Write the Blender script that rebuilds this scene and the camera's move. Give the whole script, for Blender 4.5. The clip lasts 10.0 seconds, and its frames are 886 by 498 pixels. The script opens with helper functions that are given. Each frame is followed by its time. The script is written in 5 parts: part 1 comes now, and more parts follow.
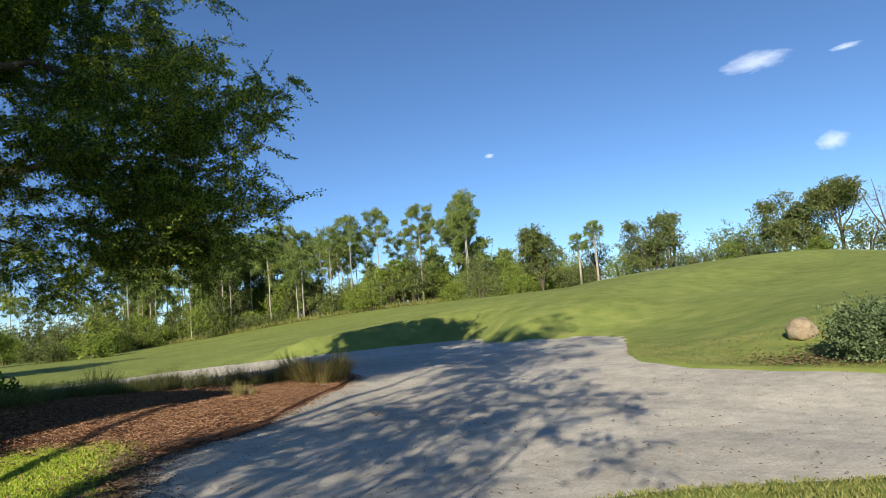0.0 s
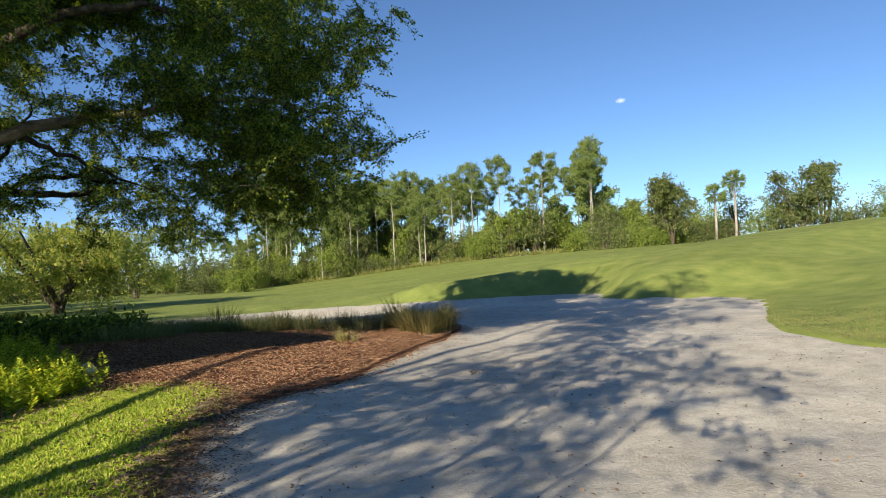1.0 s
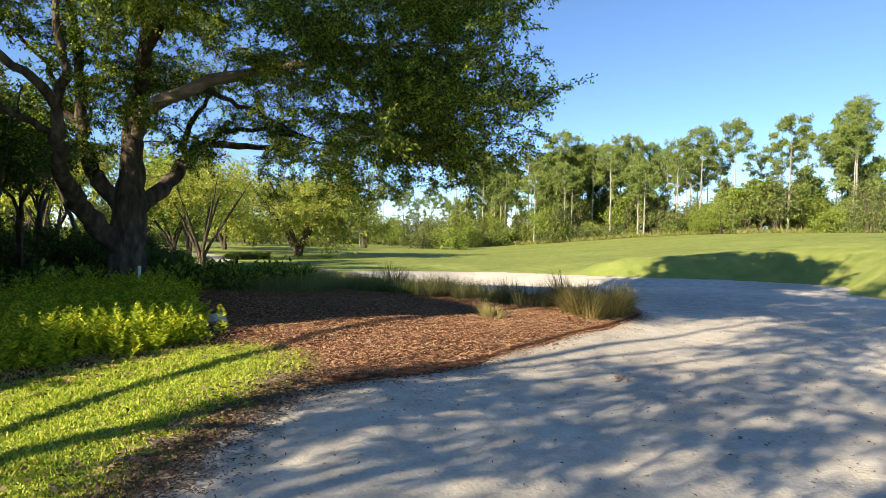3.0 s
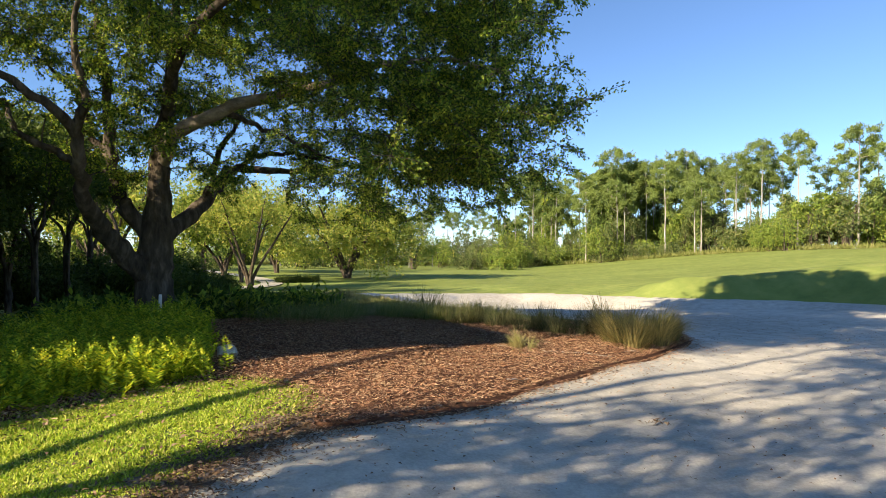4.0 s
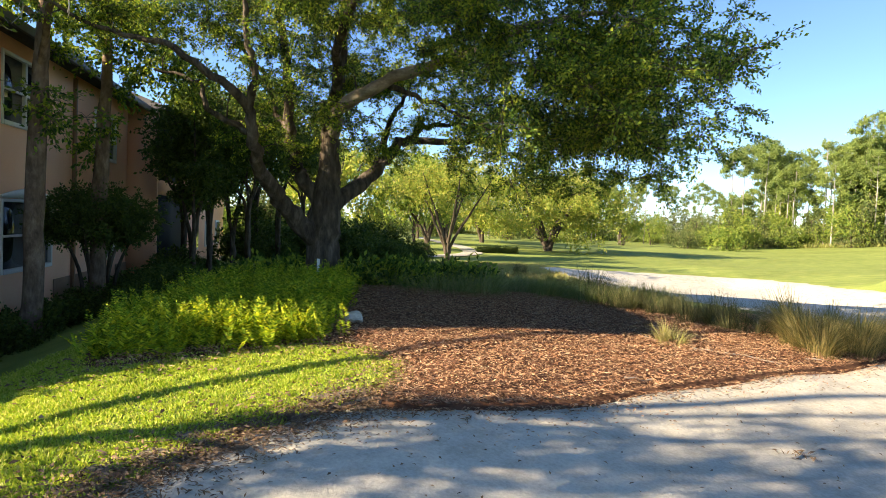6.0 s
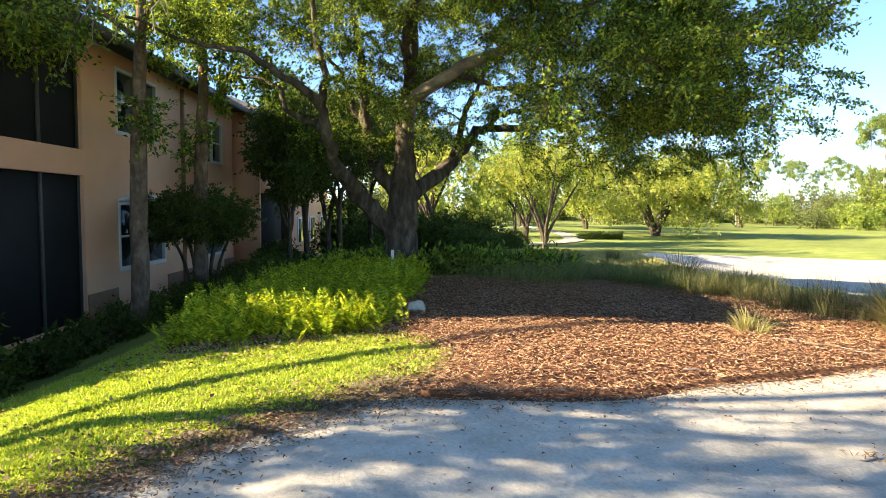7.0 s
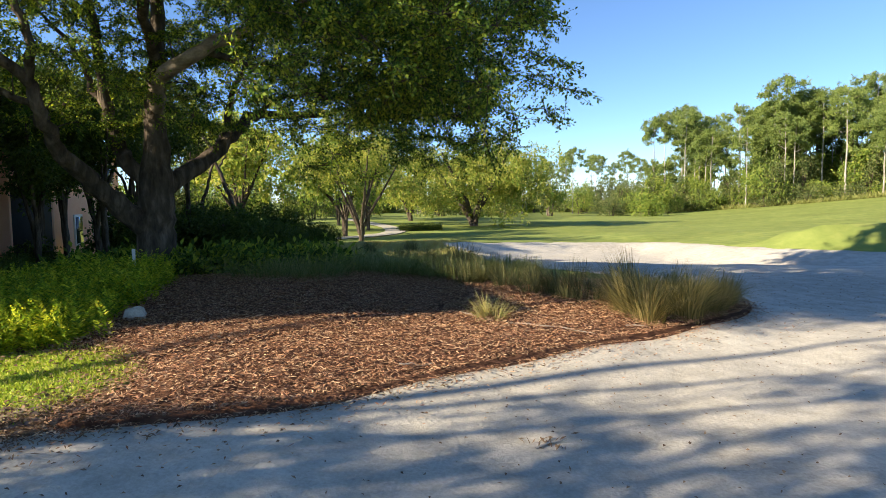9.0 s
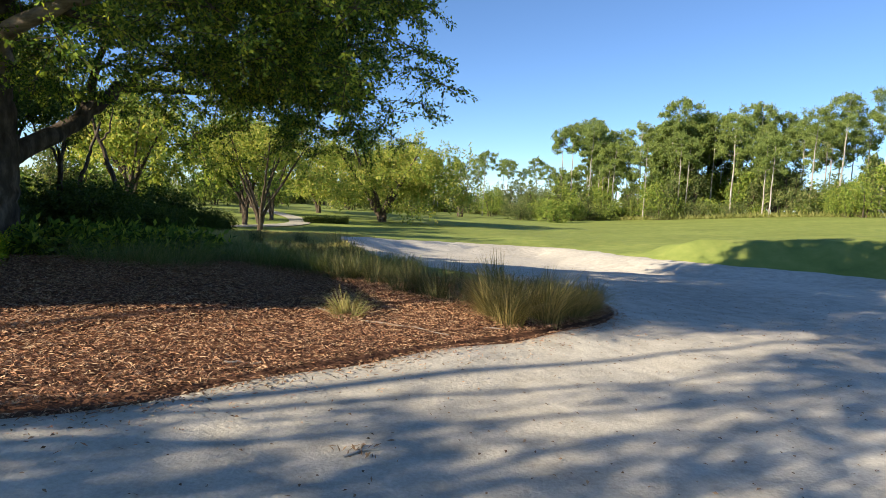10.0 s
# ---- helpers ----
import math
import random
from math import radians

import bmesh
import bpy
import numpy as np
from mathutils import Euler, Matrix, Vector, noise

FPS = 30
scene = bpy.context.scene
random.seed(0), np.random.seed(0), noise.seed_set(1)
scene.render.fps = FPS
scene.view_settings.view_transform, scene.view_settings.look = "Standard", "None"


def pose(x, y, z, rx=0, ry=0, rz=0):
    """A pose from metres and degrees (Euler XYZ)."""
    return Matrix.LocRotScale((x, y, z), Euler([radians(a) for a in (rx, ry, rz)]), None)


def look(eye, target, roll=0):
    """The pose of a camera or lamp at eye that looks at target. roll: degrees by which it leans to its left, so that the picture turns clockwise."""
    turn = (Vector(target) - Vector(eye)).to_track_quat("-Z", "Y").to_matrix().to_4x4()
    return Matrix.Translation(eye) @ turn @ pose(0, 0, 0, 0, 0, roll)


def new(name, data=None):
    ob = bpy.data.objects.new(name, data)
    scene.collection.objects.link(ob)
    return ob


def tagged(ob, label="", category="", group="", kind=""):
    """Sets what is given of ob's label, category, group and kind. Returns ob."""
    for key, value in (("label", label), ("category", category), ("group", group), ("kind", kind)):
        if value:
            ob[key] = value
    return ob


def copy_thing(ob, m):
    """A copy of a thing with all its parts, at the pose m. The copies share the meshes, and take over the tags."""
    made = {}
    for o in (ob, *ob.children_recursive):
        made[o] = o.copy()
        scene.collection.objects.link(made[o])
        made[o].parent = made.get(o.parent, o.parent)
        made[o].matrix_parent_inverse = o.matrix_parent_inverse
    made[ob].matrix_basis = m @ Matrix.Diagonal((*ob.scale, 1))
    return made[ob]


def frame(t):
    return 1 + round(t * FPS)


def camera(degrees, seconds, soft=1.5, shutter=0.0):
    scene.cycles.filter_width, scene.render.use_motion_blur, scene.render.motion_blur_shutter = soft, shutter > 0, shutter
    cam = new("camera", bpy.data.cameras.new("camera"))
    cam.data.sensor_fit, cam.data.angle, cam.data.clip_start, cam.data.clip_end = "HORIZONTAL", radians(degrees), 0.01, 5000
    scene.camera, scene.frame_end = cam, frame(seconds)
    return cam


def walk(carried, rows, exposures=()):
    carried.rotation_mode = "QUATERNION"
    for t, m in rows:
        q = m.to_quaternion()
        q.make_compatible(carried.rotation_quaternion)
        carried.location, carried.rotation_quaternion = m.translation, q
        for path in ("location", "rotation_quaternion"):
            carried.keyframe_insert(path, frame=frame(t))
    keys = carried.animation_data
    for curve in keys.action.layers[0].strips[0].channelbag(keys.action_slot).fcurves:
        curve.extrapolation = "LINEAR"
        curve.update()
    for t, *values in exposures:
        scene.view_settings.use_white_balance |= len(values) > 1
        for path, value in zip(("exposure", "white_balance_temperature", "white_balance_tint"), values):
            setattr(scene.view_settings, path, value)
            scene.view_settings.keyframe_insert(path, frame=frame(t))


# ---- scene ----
# ---------------------------------------------------------------- camera
cam = camera(72.0, 10.0, soft=0.75)
PATH = [
    (0, (-1.36, -1.347, 1.291), (0.012, 0.095, 1.491), -5.2),
    (0.2, (-1.232, -1.266, 1.294), (0.062, 0.238, 1.548), -2.8),
    (0.5, (-1.039, -1.145, 1.298), (0.283, 0.353, 1.401), -3.2),
    (0.8, (-0.824, -1.005, 1.325), (0.306, 0.637, 1.488), -3.2),
    (1, (-0.681, -0.911, 1.343), (0.372, 0.787, 1.402), -2.9),
    (1.5, (-0.385, -0.706, 1.373), (0.356, 1.15, 1.433), 1.9),
    (2, (-0.026, -0.431, 1.394), (0.281, 1.545, 1.389), -0.6),
    (2.5, (0.31, -0.253, 1.403), (0.459, 1.741, 1.357), -2.9),
    (3, (0.748, -0.036, 1.406), (1.15, 1.922, 1.359), 1.2),
    (3.2, (0.844, 0.064, 1.417), (1.279, 2.016, 1.373), -1.4),
    (4.3, (1.373, 0.616, 1.48), (1.55, 2.608, 1.505), 0.9),
    (4.5, (1.469, 0.716, 1.491), (1.614, 2.711, 1.504), 0.2),
    (5, (1.734, 0.804, 1.497), (1.623, 2.801, 1.477), -0.9),
    (5.5, (2.011, 0.851, 1.552), (1.706, 2.824, 1.426), -0.7),
    (6, (2.243, 0.967, 1.518), (1.8, 2.915, 1.428), 2.5),
    (6.2, (2.359, 1.017, 1.523), (1.843, 2.946, 1.42), 2.3),
    (7.3, (2.927, 1.27, 1.535), (2.128, 3.098, 1.398), 0.3),
    (7.5, (3.015, 1.373, 1.512), (2.289, 3.231, 1.376), 1.7),
    (8, (3.215, 1.612, 1.505), (2.674, 3.533, 1.375), 1.7),
    (8.5, (3.474, 1.811, 1.511), (2.934, 3.731, 1.367), 0.7),
    (9, (3.717, 1.972, 1.485), (3.465, 3.95, 1.329), -0.4),
    (9.5, (3.976, 2.167, 1.472), (3.89, 4.158, 1.304), 3.0),
    (10, (4.276, 2.252, 1.469), (4.311, 4.245, 1.31), 3.3),
]
walk(cam, [(t, look(e, g, r)) for t, e, g, r in PATH], [(0.0, 0.66, 6150, 8), (1.0, 0.82, 6350, 9), (2.5, 1.42, 6700, 10), (4.5, 1.4, 6800, 10), (5.5, 1.68, 7000, 10), (7.4, 2.4, 7200, 10), (8.2, 1.78, 6800, 10), (9.0, 1.46, 6550, 10), (10.0, 1.18, 6450, 10)])

# ---------------------------------------------------------------- light
SUN_TO = Vector((-0.866, -0.5, 0.45)).normalized()
world = bpy.data.worlds.new("sky")
scene.world = world
world.use_nodes = True
wn = world.node_tree
sky = wn.nodes.new("ShaderNodeTexSky")
sky.sky_type = "NISHITA"
sky.sun_disc = False
sky.sun_elevation = math.asin(SUN_TO.z)
sky.sun_rotation = math.atan2(SUN_TO.x, SUN_TO.y)
sky.air_density, sky.dust_density, sky.ozone_density = 0.75, 0.0, 5.0
wn.links.new(sky.outputs["Color"], wn.nodes["Background"].inputs["Color"])
wn.nodes["Background"].inputs["Strength"].default_value = 0.086

sun_data = bpy.data.lights.new("sun", "SUN")
sun_data.energy, sun_data.angle, sun_data.color = 5.0, radians(0.5), (1.0, 0.87, 0.66)
sun = new("sun", sun_data)
sun.matrix_world = look(SUN_TO * 50, (0, 0, 0))

# ---------------------------------------------------------------- materials


def node_material(name):
    m = bpy.data.materials.new(name)
    m.use_nodes = True
    return m, m.node_tree, m.node_tree.nodes["Principled BSDF"]


def add_node(tree, kind, **values):
    n = tree.nodes.new(kind)
    for key, value in values.items():
        n.inputs[key].default_value = value
    return n


def ramp(tree, factor, stops):
    r = tree.nodes.new("ShaderNodeValToRGB")
    while len(r.color_ramp.elements) < len(stops):
        r.color_ramp.elements.new(0.5)
    for e, (at, c) in zip(r.color_ramp.elements, stops):
        e.position, e.color = at, (*c, 1)
    tree.links.new(factor, r.inputs["Fac"])
    return r.outputs["Color"]


def mixed(tree, mode, factor, a, b):
    n = tree.nodes.new("ShaderNodeMix")
    n.data_type, n.blend_type = "RGBA", mode
    for socket, value in ((n.inputs["Factor"], factor), (n.inputs["A"], a), (n.inputs["B"], b)):
        if hasattr(value, "is_linked"):
            tree.links.new(value, socket)
        elif isinstance(value, tuple):
            socket.default_value = (*value, 1)
        else:
            socket.default_value = value
    return n.outputs["Result"]


def surface(name, colours, scale=3.0, fine=40.0, rough=0.8, bump=0.3, depth=0.02, large=0.0, stretch=(1, 1, 1), metal=0.0, spec=0.3):
    """Grain at two scales over a row of colours, with relief."""
    m, t, p = node_material(name)
    co = t.nodes.new("ShaderNodeTexCoord")
    mp = t.nodes.new("ShaderNodeMapping")
    mp.inputs["Scale"].default_value = stretch
    t.links.new(co.outputs["Object"], mp.inputs["Vector"])
    a = add_node(t, "ShaderNodeTexNoise", Scale=scale, Detail=6.0, Roughness=0.6)
    b = add_node(t, "ShaderNodeTexNoise", Scale=fine, Detail=4.0, Roughness=0.65)
    for n in (a, b):
        t.links.new(mp.outputs["Vector"], n.inputs["Vector"])
    k = len(colours) - 1
    col = ramp(t, a.outputs["Fac"], [(0.3 + 0.4 * i / max(k, 1), c) for i, c in enumerate(colours)])
    col = mixed(t, "OVERLAY", 0.45, col, ramp(t, b.outputs["Fac"], [(0.25, (0.3, 0.3, 0.3)), (0.75, (0.7, 0.7, 0.7))]))
    if large:
        c = add_node(t, "ShaderNodeTexNoise", Scale=large, Detail=3.0)
        t.links.new(co.outputs["Object"], c.inputs["Vector"])
        col = mixed(t, "OVERLAY", 0.5, col, ramp(t, c.outputs["Fac"], [(0.3, (0.36, 0.36, 0.36)), (0.7, (0.64, 0.64, 0.64))]))
    t.links.new(col, p.inputs["Base Color"])
    p.inputs["Roughness"].default_value, p.inputs["Metallic"].default_value = rough, metal
    p.inputs["Specular IOR Level"].default_value = spec
    mx = t.nodes.new("ShaderNodeMath")
    mx.operation = "MULTIPLY_ADD"
    mx.inputs[1].default_value = 0.5
    t.links.new(b.outputs["Fac"], mx.inputs[0])
    t.links.new(a.outputs["Fac"], mx.inputs[2])
    bp = add_node(t, "ShaderNodeBump", Strength=bump, Distance=depth)
    t.links.new(mx.outputs[0], bp.inputs["Height"])
    t.links.new(bp.outputs["Normal"], p.inputs["Normal"])
    return m


def leafy(name, colours, through_light=0.35, rough=0.5, per_object=0.25):
    """Leaves: a colour to each leaf, light shining through, a soft gloss."""
    m, t, p = node_material(name)
    geo = t.nodes.new("ShaderNodeNewGeometry")
    k = len(colours) - 1
    col = ramp(t, geo.outputs["Random Per Island"], [(i / max(k, 1), c) for i, c in enumerate(colours)])
    info = t.nodes.new("ShaderNodeObjectInfo")
    shade = ramp(t, info.outputs["Random"], [(0.0, (0.38, 0.40, 0.42)), (0.5, (0.5, 0.5, 0.5)), (1.0, (0.62, 0.58, 0.46))])
    col = mixed(t, "OVERLAY", per_object, col, shade)
    t.links.new(col, p.inputs["Base Color"])
    p.inputs["Roughness"].default_value = rough
    p.inputs["Specular IOR Level"].default_value = 0.1
    tr = t.nodes.new("ShaderNodeBsdfTranslucent")
    t.links.new(mixed(t, "MULTIPLY", 0.6, col, (1.0, 1.0, 0.35)), tr.inputs["Color"])
    mix = add_node(t, "ShaderNodeMixShader", Fac=through_light)
    t.links.new(p.outputs["BSDF"], mix.inputs[1])
    t.links.new(tr.outputs["BSDF"], mix.inputs[2])
    t.links.new(mix.outputs["Shader"], t.nodes["Material Output"].inputs["Surface"])
    return m


M_LAWN = surface("lawn_soil", [(0.145, 0.188, 0.046), (0.198, 0.236, 0.058), (0.262, 0.282, 0.078)], scale=1.2, fine=60, bump=0.5, depth=0.02, large=0.12, rough=0.9, spec=0.1)
M_SAND = surface("bunker_sand", [(0.39, 0.355, 0.295), (0.475, 0.435, 0.365), (0.56, 0.515, 0.435)], scale=4.0, fine=34, bump=0.42, depth=0.045, large=0.25, rough=0.95, spec=0.1)
M_MULCH = surface("mulch_soil", [(0.06, 0.031, 0.02), (0.12, 0.06, 0.036), (0.18, 0.092, 0.056)], scale=8, fine=60, bump=0.8, depth=0.03, rough=0.95, spec=0.1)
M_CHIP = leafy("bark_chip", [(0.11, 0.054, 0.034), (0.29, 0.145, 0.085), (0.42, 0.215, 0.125), (0.53, 0.31, 0.18), (0.62, 0.43, 0.27), (0.17, 0.08, 0.048)], through_light=0.0, rough=0.85)
M_LITTER = leafy("leaf_litter", [(0.08, 0.05, 0.032), (0.19, 0.12, 0.075), (0.32, 0.22, 0.14), (0.13, 0.08, 0.05)], through_light=0.1, rough=0.8)
M_BLADE = leafy("grass_blade", [(0.215, 0.33, 0.033), (0.34, 0.45, 0.048), (0.48, 0.535, 0.066), (0.64, 0.585, 0.18)], through_light=0.35, rough=0.55)
M_OAK_LEAF = leafy("oak_leaf", [(0.038, 0.075, 0.018), (0.07, 0.13, 0.028), (0.14, 0.22, 0.04), (0.28, 0.36, 0.052), (0.46, 0.49, 0.062)], through_light=0.52)
M_GREY_LEAF = leafy("grey_leaf", [(0.07, 0.105, 0.05), (0.13, 0.18, 0.085), (0.22, 0.27, 0.13)], through_light=0.25)
M_DARK_LEAF = leafy("dark_leaf", [(0.042, 0.070, 0.019), (0.078, 0.118, 0.028), (0.14, 0.175, 0.04)], through_light=0.4)
M_SPRING_LEAF = leafy("spring_leaf", [(0.165, 0.24, 0.05), (0.27, 0.345, 0.072), (0.40, 0.43, 0.095), (0.52, 0.46, 0.13)], through_light=0.5)
M_PINE = leafy("pine_needle", [(0.115, 0.165, 0.055), (0.21, 0.28, 0.085), (0.35, 0.405, 0.12)], through_light=0.4)
M_SCRUB = leafy("scrub_leaf", [(0.10, 0.16, 0.04), (0.18, 0.27, 0.055), (0.30, 0.38, 0.075), (0.42, 0.42, 0.10)], through_light=0.45)
M_OLIVE = leafy("olive_leaf", [(0.065, 0.10, 0.035), (0.11, 0.155, 0.05), (0.19, 0.225, 0.08), (0.30, 0.29, 0.13)], through_light=0.35)
M_FERN = leafy("fern_frond", [(0.10, 0.18, 0.02), (0.23, 0.34, 0.028), (0.42, 0.50, 0.036), (0.70, 0.63, 0.055)], through_light=0.5)
M_REED = leafy("cord_grass", [(0.09, 0.095, 0.038), (0.18, 0.165, 0.06), (0.31, 0.25, 0.095), (0.46, 0.36, 0.16)], through_light=0.3)
M_ROUGH = leafy("rough_grass", [(0.13, 0.165, 0.04), (0.22, 0.235, 0.07), (0.33, 0.31, 0.12), (0.17, 0.20, 0.045)], through_light=0.3)
M_BARK = surface("oak_bark", [(0.040, 0.031, 0.023), (0.088, 0.069, 0.052), (0.175, 0.142, 0.11)], scale=7, fine=30, bump=1.0, depth=0.07, stretch=(1, 1, 0.3), rough=0.95, spec=0.05)
# lighter copy of the bark, with sunlight put into its colour, for one limb
M_SUNLIT_BARK = surface("sunlit_bark", [(0.12, 0.092, 0.068), (0.24, 0.19, 0.145), (0.38, 0.31, 0.245)], scale=7, fine=40, bump=0.8, depth=0.03, stretch=(0.5, 1, 1), rough=0.95, spec=0.05)
M_TRUNK = surface("brown_bark", [(0.085, 0.055, 0.038), (0.17, 0.115, 0.08), (0.28, 0.20, 0.145)], scale=8, fine=30, bump=0.9, depth=0.03, stretch=(1, 1, 0.5), rough=0.95, spec=0.05)
M_TURF = leafy("fine_grass", [(0.085, 0.12, 0.035), (0.15, 0.195, 0.06), (0.25, 0.27, 0.10), (0.36, 0.33, 0.16)], through_light=0.35)
M_SOIL = surface("sandy_soil", [(0.11, 0.08, 0.058), (0.22, 0.17, 0.125), (0.38, 0.32, 0.25)], scale=6, fine=50, bump=0.8, depth=0.03, rough=0.95, spec=0.1)
M_DRY_BLADE = leafy("dry_grass_blade", [(0.30, 0.25, 0.11), (0.42, 0.36, 0.17), (0.36, 0.35, 0.09)], through_light=0.3, rough=0.6)
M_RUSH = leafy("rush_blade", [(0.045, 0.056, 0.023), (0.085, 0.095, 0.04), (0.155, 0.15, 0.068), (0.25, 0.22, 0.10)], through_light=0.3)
M_PINE_BARK = surface("pine_bark", [(0.19, 0.165, 0.14), (0.33, 0.295, 0.255), (0.47, 0.43, 0.385)], scale=2.5, fine=14, bump=0.8, depth=0.05, stretch=(1, 1, 0.4), rough=0.95, spec=0.1)
M_STUCCO = surface("stucco", [(0.80, 0.435, 0.27), (0.84, 0.47, 0.295), (0.87, 0.505, 0.32)], scale=0.9, fine=70, bump=0.35, depth=0.012, large=0.3, rough=0.9, spec=0.2)
M_TRIM = surface("white_paint", [(0.62, 0.60, 0.56), (0.70, 0.68, 0.64)], scale=4, fine=30, bump=0.05, rough=0.5)
M_SHINGLE = surface("roof_shingle", [(0.06, 0.055, 0.05), (0.10, 0.09, 0.08)], scale=5, fine=30, bump=0.5, rough=0.9)
M_STONE = surface("pale_rock", [(0.36, 0.31, 0.24), (0.50, 0.45, 0.36), (0.60, 0.55, 0.46)], scale=5, fine=40, bump=0.8, depth=0.03, rough=0.9)
M_BOULDER = surface("tan_rock", [(0.22, 0.165, 0.105), (0.34, 0.27, 0.18), (0.44, 0.365, 0.26)], scale=4, fine=30, bump=0.9, depth=0.05, rough=0.9)
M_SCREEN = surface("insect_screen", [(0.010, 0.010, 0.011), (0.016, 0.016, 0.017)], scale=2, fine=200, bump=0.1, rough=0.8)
M_SPOUT = surface("painted_metal", [(0.22, 0.12, 0.07), (0.27, 0.15, 0.09)], scale=6, fine=40, bump=0.05, rough=0.5)
M_DRY_WOOD = surface("dry_wood", [(0.30, 0.27, 0.23), (0.42, 0.38, 0.33)], scale=9, fine=60, bump=0.4, rough=0.9)
M_METAL = surface("bronze_metal", [(0.06, 0.05, 0.045), (0.09, 0.08, 0.07)], scale=6, fine=40, bump=0.05, rough=0.5)
M_PATH = surface("cart_path", [(0.36, 0.325, 0.265), (0.45, 0.41, 0.34)], scale=0.8, fine=30, bump=0.2, rough=0.9)


def glass(name):
    m, t, p = node_material(name)
    p.inputs["Base Color"].default_value = (0.02, 0.025, 0.03, 1)
    p.inputs["Roughness"].default_value = 0.04
    p.inputs["Specular IOR Level"].default_value = 0.9
    return m


M_GLASS = glass("window_glass")

# ---------------------------------------------------------------- mesh helpers


class Geo:
    """Gathers vertices and faces, then becomes one mesh."""

    def __init__(self):
        self.v, self.f, self.n = [], [], 0

    def add(self, v, f):
        v, f = np.asarray(v, float).reshape(-1, 3), np.asarray(f, int)
        self.v.append(v)
        self.f.append(f + self.n)
        self.n += len(v)

    def mesh(self, name, material, smooth=False):
        me = bpy.data.meshes.new(name)
        v = np.concatenate(self.v)
        loops = np.concatenate([f.ravel() for f in self.f])
        totals = np.concatenate([np.full(len(f), f.shape[1]) for f in self.f])
        starts = np.concatenate(([0], np.cumsum(totals)[:-1]))
        me.vertices.add(len(v))
        me.vertices.foreach_set("co", v.astype(np.float32).ravel())
        me.loops.add(len(loops))
        me.loops.foreach_set("vertex_index", loops.astype(np.int32))
        me.polygons.add(len(totals))
        me.polygons.foreach_set("loop_start", starts.astype(np.int32))
        me.polygons.foreach_set("loop_total", totals.astype(np.int32))
        if smooth:
            me.polygons.foreach_set("use_smooth", np.ones(len(totals), bool))
        me.materials.append(material)
        me.update(calc_edges=True)
        return me


def part(name, geo, material, parent=None, label="", smooth=False):
    ob = new(name, geo if isinstance(geo, bpy.types.Mesh) else geo.mesh(name, material, smooth))
    if parent:
        ob.parent = parent
    if label:
        tagged(ob, label)
    return ob


def thing(name, at, label, category, group="", kind=""):
    ob = new(name)
    ob.matrix_basis = at if isinstance(at, Matrix) else Matrix.Translation(at)
    ob.empty_display_size = 0.1
    return tagged(ob, label, category, group, kind)


def unit(v):
    v = np.asarray(v, float)
    return v / np.maximum(np.linalg.norm(v, axis=-1, keepdims=True), 1e-9)


def smooth01(a, b, x):
    s = np.clip((np.asarray(x, float) - a) / (b - a), 0, 1)
    return s * s * (3 - 2 * s)


def box(geo, lo, hi, m=None, bevel=0.0):
    lo, hi = np.array(lo, float), np.array(hi, float)
    b = min(bevel, 0.45 * float((hi - lo).min()))
    bm = bmesh.new()
    bmesh.ops.create_cube(bm, size=1.0, matrix=Matrix.Translation((lo + hi) / 2) @ Matrix.Diagonal((*(hi - lo), 1)))
    if b > 0:
        bmesh.ops.bevel(bm, geom=bm.edges[:], offset=b, segments=1, affect="EDGES")
    bm.verts.index_update()
    v = np.array([(m @ x.co if m else x.co)[:] for x in bm.verts])
    for k in (3, 4):
        f = [[x.index for x in q.verts] for q in bm.faces if len(q.verts) == k]
        if f:
            geo.add(v, f)
    bm.free()


def tube(geo, pts, radii, sides=8, cap=True):
    pts, radii = np.asarray(pts, float), np.asarray(radii, float)
    n = len(pts)
    d = unit(np.gradient(pts, axis=0))
    ref = np.array([0.31, 0.95, 0.05]) if abs(d[0][2]) > 0.7 else np.array([0.05, 0.1, 1.0])
    a = np.zeros((n, 3))
    a[0] = unit(np.cross(d[0], ref))
    for i in range(1, n):
        a[i] = unit(a[i - 1] - d[i] * (a[i - 1] @ d[i]))
    b = np.cross(d, a)
    ang = np.linspace(0, 2 * math.pi, sides, endpoint=False)
    v = pts[:, None] + radii[:, None, None] * (np.cos(ang)[None, :, None] * a[:, None] + np.sin(ang)[None, :, None] * b[:, None])
    i, j = np.meshgrid(np.arange(n - 1), np.arange(sides), indexing="ij")
    k = (j + 1) % sides
    f = np.stack([i * sides + j, i * sides + k, (i + 1) * sides + k, (i + 1) * sides + j], -1).reshape(-1, 4)
    geo.add(v.reshape(-1, 3), f)
    if cap:
        geo.add(v[-1], [list(range(sides))])


def smooth_line(pts, steps=5):
    """A Catmull-Rom line through the points."""
    p = np.asarray(pts, float)
    p = np.vstack([2 * p[0] - p[1], p, 2 * p[-1] - p[-2]])
    out = []
    for i in range(1, len(p) - 2):
        for t in np.linspace(0, 1, steps, endpoint=False):
            a, b, c, d = p[i - 1], p[i], p[i + 1], p[i + 2]
            out.append(0.5 * (2 * b + (c - a) * t + (2 * a - 5 * b + 4 * c - d) * t * t + (3 * b - a - 3 * c + d) * t ** 3))
    return np.array(out + [p[-2]])


